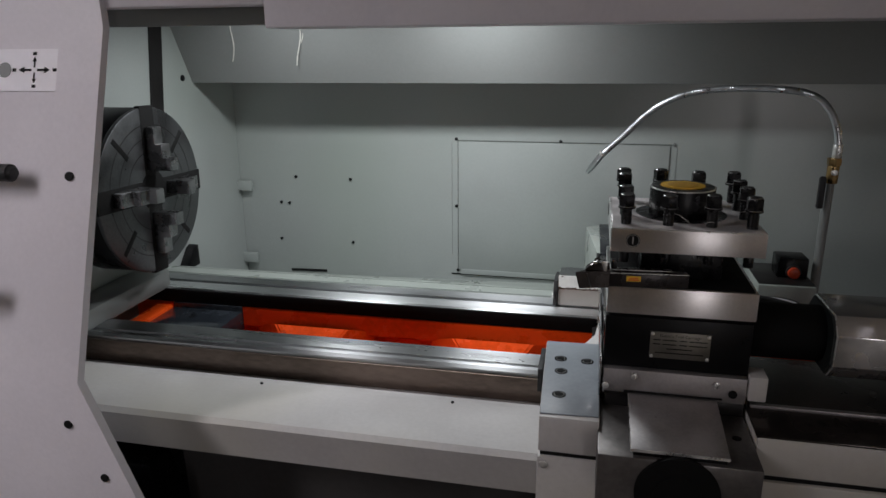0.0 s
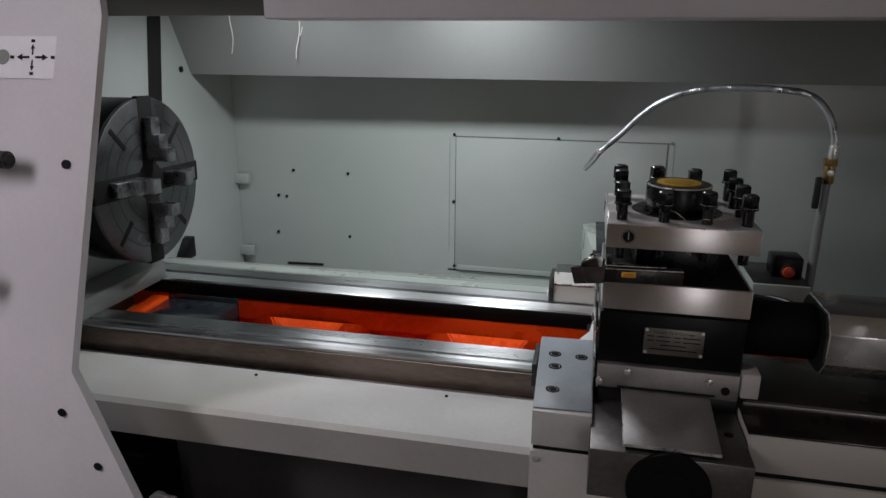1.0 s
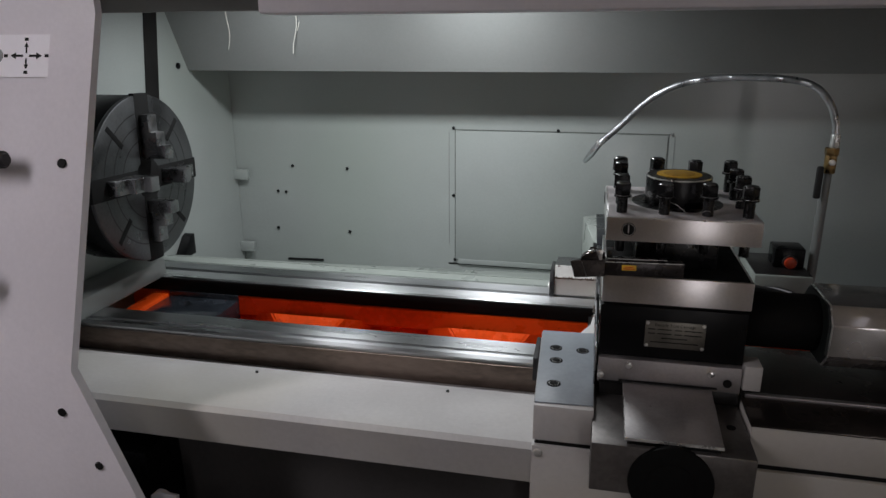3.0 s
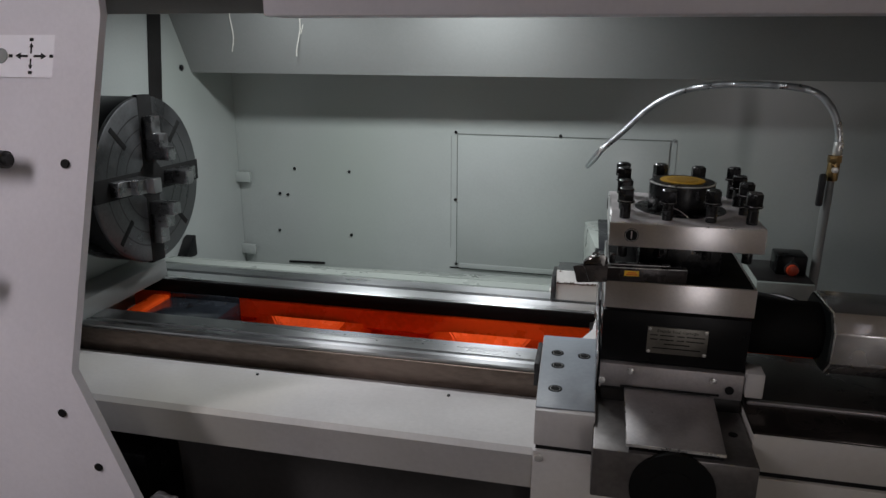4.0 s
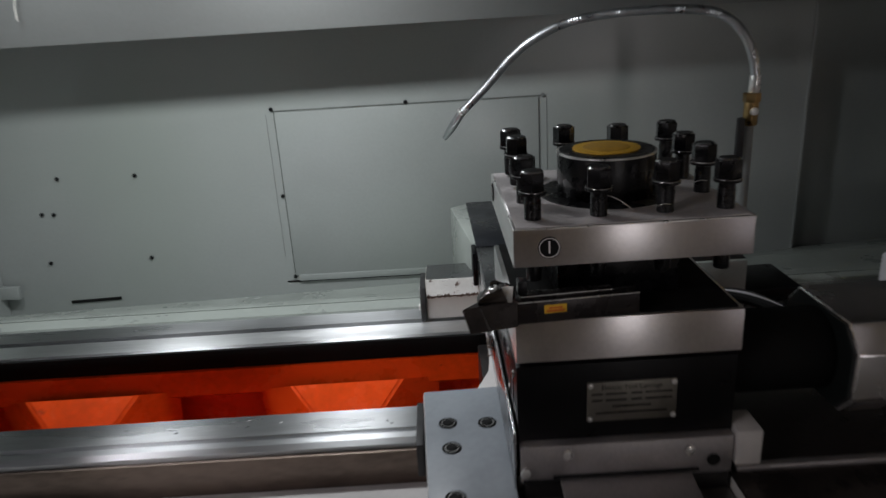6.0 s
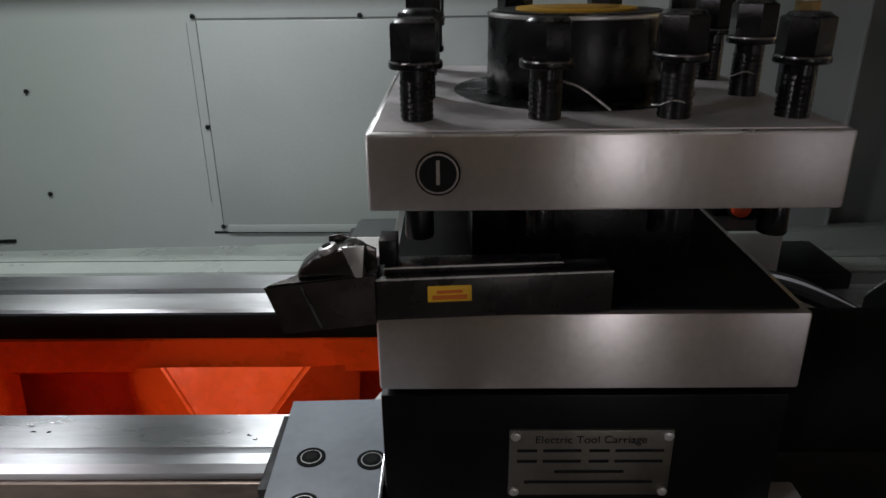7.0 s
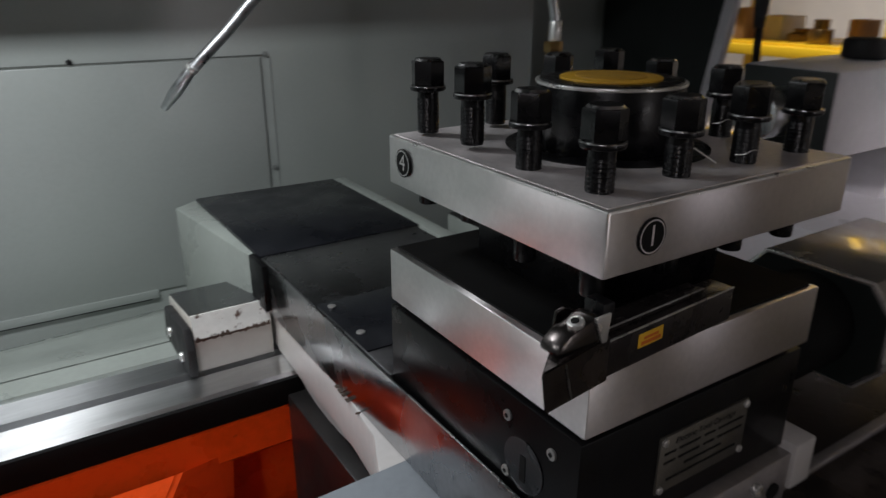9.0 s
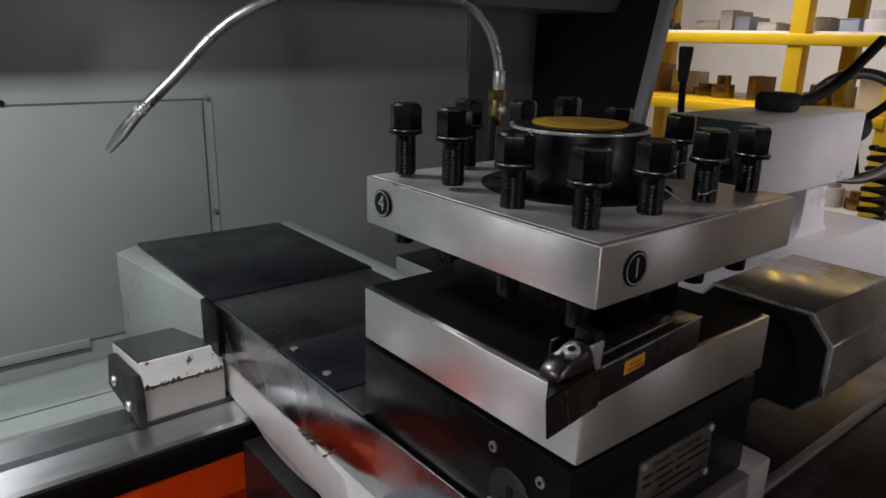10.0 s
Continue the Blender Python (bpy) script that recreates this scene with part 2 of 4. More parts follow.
def tube(points, r, seg=14, ring=0.0, pitch=0.006, bm=None):
    """A round hose through points; ring gives it ribs."""
    bm = bm or bmesh.new()
    pts = [Vector(p) for p in points]
    fine = []
    for i in range(len(pts) - 1):
        p0, p1, p2, p3 = pts[max(i - 1, 0)], pts[i], pts[i + 1], pts[min(i + 2, len(pts) - 1)]
        steps = max(4, int((p2 - p1).length / (pitch / 2)))
        for k in range(steps):
            t = k / steps
            fine.append(0.5 * (2 * p1 + (p2 - p0) * t + (2 * p0 - 5 * p1 + 4 * p2 - p3) * t * t + (3 * p1 - p0 - 3 * p2 + p3) * t ** 3))
    fine.append(pts[-1])
    rows, side = [], Vector((0, 1, 0.01))
    for i, p in enumerate(fine):
        d = (fine[min(i + 1, len(fine) - 1)] - fine[max(i - 1, 0)]).normalized()
        side = (side - d * side.dot(d)).normalized()
        other = d.cross(side)
        rr = r + (ring if i % 2 else 0)
        rows.append([bm.verts.new(p + rr * (math.cos(a) * side + math.sin(a) * other)) for a in [2 * math.pi * k / seg for k in range(seg)]])
    for a, b in zip(rows, rows[1:]):
        for k in range(seg):
            bm.faces.new((a[k], a[(k + 1) % seg], b[(k + 1) % seg], b[k]))
    bm.faces.new(rows[0][::-1])
    bm.faces.new(rows[-1])
    bmesh.ops.recalc_face_normals(bm, faces=bm.faces[:])
    return bm


def to_mesh(name, bm, mat, smooth=True):
    me = bpy.data.meshes.new(name)
    bm.to_mesh(me)
    bm.free()
    me.materials.append(mat)
    if smooth:
        me.shade_smooth()
        me.set_sharp_from_angle(angle=radians(32))
    return me


def worn(ob, mat, test):
    """Gives the small bevel faces that pass a test on their normal another material."""
    ob.data.materials.append(mat)
    for f in ob.data.polygons:
        if sum(abs(c) > 0.12 for c in f.normal) > 1 and test(f.normal):
            f.material_index = 1


def thing(name, at, label, category, group="", kind=""):
    ob = new(name)
    ob.location = at
    ob.empty_display_size = 0.05
    return tagged(ob, label, category, group, kind)


def part(name, bm, mat, parent, label=""):
    """One mesh object, given in world coordinates, under a thing or a part."""
    ob = new(name, bm if isinstance(bm, bpy.types.Mesh) else to_mesh(name, bm, mat))
    ob.parent = parent
    ob.matrix_parent_inverse = Matrix.Translation(-parent.location)
    return tagged(ob, label)


def shared(name, me, at, parent, label="", turn=0.0):
    """A piece on a mesh that others use too, its origin at a place in the world."""
    ob = part(name, me, None, parent, label)
    ob.location = at
    ob.rotation_euler[2] = turn
    return ob


def solid(name, bm, mat, label, category="", kind="structure", group=""):
    return tagged(new(name, to_mesh(name, bm, mat)), label, category, group, kind)


def text(name, body, size, m, mat, parent):
    """Letters of the built-in font as a flat mesh."""
    c = bpy.data.curves.new(name, "FONT")
    c.body, c.size, c.align_x, c.align_y = body, size, "CENTER", "CENTER"
    tmp = new(name, c)
    bpy.context.view_layer.update()
    me = bpy.data.meshes.new_from_object(tmp.evaluated_get(bpy.context.evaluated_depsgraph_get()))
    bpy.data.objects.remove(tmp)
    me.transform(m)
    me.materials.clear()
    me.materials.append(mat)
    return part(name, me, mat, parent)


FRONT = Matrix.Rotation(math.pi / 2, 4, "X")  # lies on a face that looks to -y
LEFTF = Matrix.Rotation(-math.pi / 2, 4, "Z") @ FRONT  # lies on a face that looks to -x

# ---------------------------------------------------------------- the shop round the machine
solid("floor", box(-4, 6, -5, 4, -0.1, 0.0, 0), FLOORM, "worn grey concrete shop floor with oil stains", "floor")
solid("ceiling", box(-4, 6, -5, 4, 4.2, 4.3, 0), BEIGE, "plain pale shop ceiling", "ceiling")
solid("wall_north", box(-4, 6, 4, 4.15, 0, 4.2, 0), BEIGE, "plain beige shop wall", "wall")
solid("wall_south", box(-4, 6, -5.15, -5, 0, 4.2, 0), BEIGE, "plain beige shop wall", "wall")
solid("wall_west", box(-4.15, -4, -5, 4, 0, 4.2, 0), BEIGE, "plain beige shop wall", "wall")
solid("wall_east", box(6, 6.15, -5, 4, 0, 4.2, 0), BEIGE, "plain beige shop wall behind the yellow rack", "wall")

# ---------------------------------------------------------------- lathe bed
XL, XR = -1.42, 1.25
bed = thing("lathe_bed", (0, 0.35, 0), "cream lathe bed with ground steel ways and orange inner casting", "machine bed")
part("front_way", prism([(0.172, 0.845), (0.172, 0.884), (0.178, 0.889), (0.189, 0.889), (0.191, 0.884), (0.197, 0.884), (0.199, 0.889), (0.245, 0.889), (0.249, 0.885), (0.249, 0.845)], "x", XL, XR), WAY, bed, "ground steel front way with oily highlights")
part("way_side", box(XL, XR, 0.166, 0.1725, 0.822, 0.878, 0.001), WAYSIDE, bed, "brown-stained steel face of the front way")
part("back_way", prism([(0.449, 0.84), (0.449, 0.883), (0.455, 0.890), (0.497, 0.890), (0.499, 0.881), (0.499, 0.84)], "x", XL, XR), WAYLITE, bed, "ground steel strip of the rear way, lightened for its reflection")
part("back_way", prism([(0.5, 0.84), (0.5, 0.880), (0.506, 0.880), (0.508, 0.892), (0.548, 0.892), (0.552, 0.888), (0.5515, 0.84)], "x", XL, XR), WAY, bed, "darker ground steel strip of the rear way")
part("front_casting", prism([(0.165, 0.70), (0.165, 0.832), (0.115, 0.846), (0.10, 0.853), (-0.06, 0.874), (-0.07, 0.868), (-0.05, 0.80), (-0.035, 0.79), (0.04, 0.785), (0.12, 0.70)], "x", XL, XR), CREAM, bed, "cream painted front casting with oil streaks")
# recess below the cream casting, set in a darker grey
part("lower_casting", prism([(0.05, 0.60), (0.04, 0.784), (0.16, 0.784), (0.16, 0.60)], "x", XL, XR), LOWCAST, bed, "dark grey lower casting")
ledge = prism([(0.552, 0.60), (0.552, 0.884), (0.556, 0.893), (0.593, 0.893), (0.5935, 0.878), (0.598, 0.878), (0.5985, 0.892), (0.625, 0.889), (0.64, 0.880), (0.785, 0.8555), (0.7855, 0.840), (0.790, 0.840), (0.7905, 0.8535), (0.83, 0.842), (0.99, 0.785), (0.99, 0.60)], "x", -1.1, XR)
rear_joint = box(-1.1, XR, 0.7857, 0.7899, 0.8405, 0.8465, 0)
for v in ledge.verts[:] + rear_joint.verts[:]:  # the ledge's height is sheared to fit the camera's view
    if v.co.y > 0.6 and v.co.z > 0.7:
        v.co.z += (-0.065 if v.co.x < 0 else 0.03) * (v.co.y - 0.6) / 0.39
part("ledge_joint", rear_joint, INK, bed)
part("rear_ledge", ledge, LEDGE, bed, "pale green rear ledge with dark joints")
part("ledge_joint", box(-1.1, XR, 0.5938, 0.5978, 0.8785, 0.884, 0), INK, bed)
# black flank paints the shadow and dark reflection below the way's edge
part("flank_shade", box(XL, XR, 0.4425, 0.4488, 0.857, 0.8885, 0.001), SEAT, bed, "flank of the rear way, painted black for its shade")
part("inner_wall", prism([(0.4488, 0.8565), (0.4435, 0.853), (0.441, 0.812), (0.447, 0.806), (0.50, 0.80), (0.515, 0.55), (0.535, 0.55), (0.535, 0.842)], "x", XL, XR), ORANGE, bed, "orange inside wall of the bed")
part("inner_wall", prism([(0.249, 0.845), (0.249, 0.55), (0.19, 0.55), (0.19, 0.845)], "x", XL, XR), ORANGE, bed, "orange inside wall of the bed")
for cx in (-0.645, -0.225, 0.18, 0.585):
    wd = 1.08
    ps = [(-0.132 * wd, 0.447, 0.812), (-0.08 * wd, 0.428, 0.826), (0.08 * wd, 0.428, 0.826), (0.136 * wd, 0.447, 0.818), (0.0, 0.365, 0.725), (-0.105 * wd, 0.43, 0.70), (0.10 * wd, 0.43, 0.70), (-0.06, 0.33, 0.60), (0.06, 0.33, 0.60), (-0.12 * wd, 0.449, 0.60), (0.12 * wd, 0.449, 0.60)]
    bm = bmesh.new()
    v = [bm.verts.new((cx + p[0], p[1], p[2])) for p in ps]
    for f in ((1, 2, 4), (0, 1, 4, 5), (2, 3, 6, 4), (5, 4, 7), (4, 6, 8), (4, 8, 7), (5, 7, 9), (6, 10, 8), (0, 5, 9), (3, 10, 6)):
        bm.faces.new([v[k] for k in f])
    bmesh.ops.recalc_face_normals(bm, faces=bm.faces[:])
    inner = [e for e in bm.edges if len(e.link_faces) == 2]
    bmesh.ops.bevel(bm, geom=inner, offset=0.0035, segments=2, affect="EDGES")
    part("chip_chute", bm, ORANGE, bed, "glossy orange folded chip chute")
part("bed_bottom", box(XL, XR, 0.19, 0.49, 0.50, 0.55, 0), CASTDARK, bed, "dark oily bottom of the bed")
# added strip, puts the darkness at this end of the wall into colour
part("dark_wall_strip", box(-1.0, -0.82, 0.4395, 0.4424, 0.80, 0.858, 0.001), OILPLATE, bed, "added dark strip over the orange wall")
part("cross_wall", box(-1.04, -1.00, 0.25, 0.4385, 0.60, 0.852, 0.004), ORANGE, bed, "orange end wall of the bed opening")
part("gap_cover", box(-1.0, -0.82, 0.25, 0.4405, 0.80, 0.846, 0.004), OILPLATE, bed, "dark oily cover between the ways")
part("plinth", box(XL, XR, 0.06, 0.95, 0.0, 0.60, 0.004), CASTDARK, bed, "dark grey machine plinth")
me = to_mesh("lug", rod((0, 0, 0), "z", 0.0028, 0.004, 12), BLUED)
for x in (-0.60, -0.245):
    shared("lug", me, (x, 0.098, 0.854), bed)

tray = thing("coolant_tray", (-0.3, -0.1, 0.35), "dark grey coolant tray below the lathe bed", "tray")
part("tray_floor", box(XL, XR, -0.22, 0.06, 0.50, 0.52, 0.003), CASTDARK, tray)
part("tray_rim", box(XL, XR, -0.24, -0.22, 0.50, 0.60, 0.003), CASTDARK, tray)
part("tray_leg", box(-1.3, -1.2, -0.2, 0.0, 0.0, 0.50, 0.004), CASTDARK, tray)
part("tray_leg", box(1.0, 1.1, -0.2, 0.0, 0.0, 0.50, 0.004), CASTDARK, tray)
unit = thing("pump_box", (-0.98, 0.0, 0.52), "black box under the lathe bed", "box")
part("shell", box(-1.15, -0.74, -0.05, 0.055, 0.52, 0.76, 0.01), BLACK, unit)
# placed and drawn tall so that its top fits the camera's view
rag = thing("paper_scrap", (-0.695, -0.07, 0.52), "crumpled white paper scrap standing on the dark tray", "paper")
bm = box(-0.717, -0.674, -0.085, -0.06, 0.521, 0.708, 0.008)
bmesh.ops.subdivide_edges(bm, edges=bm.edges[:], cuts=2)
for v in bm.verts:
    v.co += 0.010 * noise.noise_vector(v.co * 45) * min(1.0, (v.co.z - 0.521) * 30)
part("sheet", bm, PAPER, rag)

# ---------------------------------------------------------------- guard round the work space
rear = thing("rear_splash_guard", (0, 1.0, 0.7), "grey-green painted sheet steel rear splash guard", "splash guard", kind="structure")
TILT = Matrix.Rotation(radians(-0.9), 4, "Z")


def on_rear(bm):
    """Turns a piece of the rear sheet about its right end by a skew that fits the camera's view."""
    bmesh.ops.transform(bm, matrix=Matrix.Translation((0, 0.98, 0)) @ TILT @ Matrix.Translation((0, -0.98, 0)), verts=bm.verts[:])
    return bm


part("back_sheet", on_rear(box(-1.2, 0.745, 0.98, 0.985, 0.55, 1.75, 0)), GUARD, rear)
part("side_return", box(0.745, 0.75, 0.966, 1.02, 0.55, 1.75, 0), GUARD, rear)
part("end_sheet", box(0.752, 1.30, 1.015, 1.02, 0.55, 1.75, 0), GUARD, rear, "darker grey recessed end sheet")
part("access_panel", on_rear(box(-0.408, 0.165, 0.976, 0.9795, 0.803, 1.182, 0.0006)), GUARD, rear, "flush access panel with dark joint")
for x0, x1, z0, z1, m in ((-0.4105, -0.409, 0.798, 1.187, JOINT), (-0.412, 0.17, 1.1845, 1.1865, JOINT), (0.167, 0.168, 0.95, 1.187, HOOD), (-0.43, -0.06, 0.7865, 0.790, INK)):
    part("panel_joint", on_rear(box(x0, x1, 0.9783, 0.9797, z0, z1, 0)), m, rear)
part("fold_line", on_rear(box(-0.428, -0.427, 0.9788, 0.9799, 0.85, 1.18, 0)), HOOD, rear)
part("fold_line", on_rear(box(0.183, 0.184, 0.9788, 0.9799, 0.85, 1.18, 0)), HOOD, rear)
part("weld_tab", on_rear(box(-0.40, -0.05, 0.972, 0.9795, 0.7905, 0.805, 0.001)), GUARD, rear)
me = to_mesh("guard_screw", rod((0, 0, 0), "y", 0.0045, 0.004, 14, bevel=0.001), BLUED)
for x, z in ((-0.913, 1.065), (-0.738, 1.063), (-0.967, 0.985), (-0.940, 0.983), (-0.975, 0.868), (-0.738, 0.868), (-0.414, 1.19), (-0.122, 1.189), (-0.414, 0.996), (-0.410, 0.801)):
    shared("guard_screw", me, (x, 0.977 - 0.0157 * x, z), rear)
me = to_mesh("guard_screw", rod((0, 0, 0), "y", 0.0045, 0.004, 14, bevel=0.001), HOOD)
for x, z in ((0.175, 1.187), (0.175, 0.992)):
    shared("guard_screw", me, (x, 0.977 - 0.0157 * x, z), rear)
bm = on_rear(box(-0.95, -0.83, 0.9775, 0.9799, 0.765, 0.772, 0))
for v in bm.verts:
    v.co.z += 0.004 * math.sin(v.co.x * 60)
part("scrape_mark", bm, INK, rear, "dark scrape in the paint")

left = thing("headstock_guard", (-1.1, 0.55, 0.85), "grey-green painted guard in front of the headstock", "splash guard", kind="structure")
part("side_sheet", box(-1.105, -1.10, 0.05, 0.995, 0.72, 1.75, 0), GUARD, left)
part("dark_strip", prism([(0.64, 1.66), (0.69, 1.66), (0.63, 1.25), (0.58, 1.25)], "x", -1.0995, -1.096), CASTDARK, left, "dark vertical sealing strip")
part("lower_rib", box(-1.10, -1.02, 0.10, 0.47, 0.885, 0.93, 0.006), HOOD, left, "grey sill over the bed")
part("corner_bracket", prism([(0.62, 0.875), (0.68, 0.875), (0.68, 0.93), (0.665, 0.925)], "x", -1.098, -1.07, 0.001), BLACK, left, "black corner bracket")
me = to_mesh("guard_screw", rod((0, 0, 0), "x", 0.008, 0.005, 14, bevel=0.001), BLUED)
shared("guard_screw", me, (-1.098, 0.737, 1.367), left)
for z in (0.79, 1.02):
    part("clip", box(-1.10, -1.055, 0.972, 0.985, z, z + 0.03, 0.001), GUARD, left)

hood = thing("overhead_hood", (0, 0.5, 1.36), "grey painted overhead hood above the work space", "hood", kind="structure")
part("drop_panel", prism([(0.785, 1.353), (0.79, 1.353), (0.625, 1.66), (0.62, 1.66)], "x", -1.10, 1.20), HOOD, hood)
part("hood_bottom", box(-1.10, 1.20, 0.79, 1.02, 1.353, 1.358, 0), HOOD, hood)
# unseen top, run past the hood's end to block lamp light
part("hood_top", box(-1.42, 1.48, -0.05, 1.02, 1.70, 1.71, 0), HOOD, hood)
part("fascia", box(-0.471, 0.53, -0.045, 0.0, 1.466, 1.72, 0.004), DOOR, hood, "pale grey front lip")
part("fascia_step", box(-1.42, -0.471, -0.045, 0.0, 1.496, 1.72, 0.004), DOOR, hood, "higher part of the front lip")
# added panel puts the shade behind the lip into a darker colour
part("lip_shade", box(-1.095, -0.471, 0.004, 0.012, 1.472, 1.69, 0.001), HOOD, hood, "added panel for the shade behind the lip")
part("fascia_end", box(0.53, 1.30, -0.045, 0.0, 1.462, 1.72, 0.004), TAILGREEN, hood, "dark right end of the front lip")
part("lip_flange", box(-0.471, 0.53, 0.0, 0.03, 1.466, 1.470, 0), DOOR, hood)
for x in (-0.29, -0.73):
    lamp = thing("work_lamp", (x, 0.47, 1.59), "slim white work lamp behind the hood lip", "lamp", "work lamps")
    part("lamp_body", box(x - 0.10, x + 0.10, 0.435, 0.505, 1.582, 1.607, 0.003), DOOR, lamp)
    part("bracket", box(x - 0.02, x + 0.02, 0.46, 0.48, 1.607, 1.70, 0.001), DOOR, lamp)
for x, zz in ((-0.925, 0.10), (-0.745, 0.11)):
    s = thing("string", (x, 0.70, 1.40), "pale loose string hanging from the hood", "string", "hanging strings")
    pts = [(x - 0.006 * i + 0.004 * math.sin(i * 1.1 + x * 9), 0.702 + 0.0095 * i, 1.508 - i * zz / 5) for i in range(6)]
    part("strand", tube(pts, 0.0012, 6), COTTON, s)
    if x > -0.8:
        part("strand", tube([(p[0] + 0.012 - 0.002 * i, p[1], p[2] + 0.01) for i, p in enumerate(pts[:4])], 0.0012, 6), COTTON, s)

# sliding front door, faceted, seen in profile at its edge
door = thing("front_door", (-1.05, -0.10, 0.70), "pale grey faceted sliding front door, standing open", "machine door", kind="structure")
PROF = [(-0.052, 1.85), (-0.050, 1.47), (-0.192, 0.99), (-0.172, 0.755), (-0.172, 0.35)]


def skin(x0, x1, off, thick):
    """A folded sheet along x that follows the door's facets."""
    outer = [(y - off, z) for y, z in PROF]
    inner = [(y - off + thick, z) for y, z in PROF]
    return prism(outer + inner[::-1], "x", x0, x1)


def slanted(bm):
    """Slants the door's free edge round and below the fold to fit the camera's view."""
    for v in bm.verts:
        if v.co.z < 0.8 and v.co.x > -1.0:
            v.co.x += 0.054
        elif v.co.z < 1.1 and v.co.x > -1.0:
            v.co.x -= 0.012
    for f in [f for f in bm.faces if len(f.verts) > 4]:  # the twisted ends are closed by flat quads
        ring = sorted(f.verts, key=lambda v: (-round(v.co.z, 4), v.co.y))
        bm.faces.remove(f)
        for i in range(0, len(ring) - 2, 2):
            bm.faces.new((ring[i], ring[i + 1], ring[i + 3], ring[i + 2]))
    bmesh.ops.recalc_face_normals(bm, faces=bm.faces[:])
    return bm


part("door_skin", slanted(skin(-1.42, -0.78, 0.0, 0.02)), DOOR, door)
part("edge_trim", slanted(skin(-0.78, -0.71, 0.005, 0.014)), DOOR, door, "folded edge trim with small holes")
me = to_mesh("edge_hole", rod((0, 0, 0), (0, -1, 0.27), 0.0065, 0.004, 16), INK)
shared("edge_hole", me, (-0.751, -0.1155, 1.269), door)
me = to_mesh("edge_hole", rod((0, 0, 0), (0, -1, -0.085), 0.0065, 0.004, 16), INK)
for x, z, y in ((-0.754, 0.919, -0.1912), (-0.714, 0.830, -0.1836)):
    shared("edge_hole", me, (x, y, z), door)
sg = part("axis_sign", prism([(-0.0586, 1.442), (-0.0601, 1.442), (-0.0773, 1.384), (-0.0758, 1.384)], "x", -0.93, -0.7585), PAPER, door, "white sign with dark axis arrows")
SIGN = Matrix.Translation((-0.8215, -0.0687, 1.413)) @ Matrix.Rotation(-math.atan2(0.142, 0.48), 4, "X")
for k in range(4):
    a = k * math.pi / 2
    bm = prism([(0.005, -0.0016), (0.017, -0.0016), (0.017, -0.0046), (0.026, 0), (0.017, 0.0046), (0.017, 0.0016), (0.005, 0.0016)], "y", -0.0008, 0.0)
    bmesh.ops.transform(bm, matrix=SIGN @ Matrix.Rotation(a, 4, "Y") @ Matrix.Scale(0.74 if k % 2 else 1.0, 4), verts=bm.verts[:])
    part("arrow", bm, INK, sg)
for dx, dz in ((0.034, 0), (-0.034, 0), (0, 0.0235), (0, -0.0235)):
    bm = box(dx - 0.003, dx + 0.003, -0.0008, 0, dz - 0.0022, dz + 0.0022, 0)
    bmesh.ops.transform(bm, matrix=SIGN, verts=bm.verts[:])
    part("print_bar", bm, INK, sg)
bm = rod((-0.05, -0.0004, 0), "y", 0.011, 0.0008, 24)
bmesh.ops.transform(bm, matrix=SIGN, verts=bm.verts[:])
part("print_ring", bm, HOOD, sg)
for hx, hy, hz in ((-0.823, -0.135, 1.275), (-0.855, -0.19, 1.116)):
    bm = tube([(hx - 0.10, hy + 0.03, hz - 0.002), (hx - 0.10, hy - 0.0, hz), (hx - 0.06, hy, hz), (hx - 0.005, hy, hz)], 0.0125, 16)
    rod((hx - 0.004, hy, hz), "x", 0.0125, 0.008, 16, r2=0.008, bm=bm)
    part("door_handle", bm, RUBBER, door, "black grip")

# ---------------------------------------------------------------- chuck
AX = Vector((0, 0.351, 1.149))
chuck = thing("lathe_chuck", (-0.95, 0.351, 1.149), "dark round four-jaw lathe chuck standing still", "chuck")
part("chuck_body", rod((-1.006, AX.y, AX.z), "x", 0.1745, 0.095, 96, bevel=0.003), BLACK, chuck, "black chuck body")
part("back_plate", rod((-1.075, AX.y, AX.z), "x", 0.165, 0.05, 64, bevel=0.003), BLACK, chuck, "black spindle back plate")
part("chuck_face", rod((-0.9555, AX.y, AX.z), "x", 0.176, 0.010, 96, bevel=0.003), CHUCK, chuck, "grey machined face")
for r in (0.140, 0.112, 0.084):
    bm = bmesh.new()
    n = 96
    rings = [[bm.verts.new((-0.9503, AX.y + rr * math.cos(2 * math.pi * i / n), AX.z + rr * math.sin(2 * math.pi * i / n))) for i in range(n)] for rr in (r - 0.0012, r + 0.0012)]
    for i in range(n):
        bm.faces.new((rings[0][i], rings[0][(i + 1) % n], rings[1][(i + 1) % n], rings[1][i]))
    bmesh.ops.recalc_face_normals(bm, faces=bm.faces[:])
    part("face_groove", bm, CASTDARK, chuck)
part("centre_bore", rod((-0.9515, AX.y, AX.z), "x", 0.042, 0.003, 48), INK, chuck, "dark centre bore")
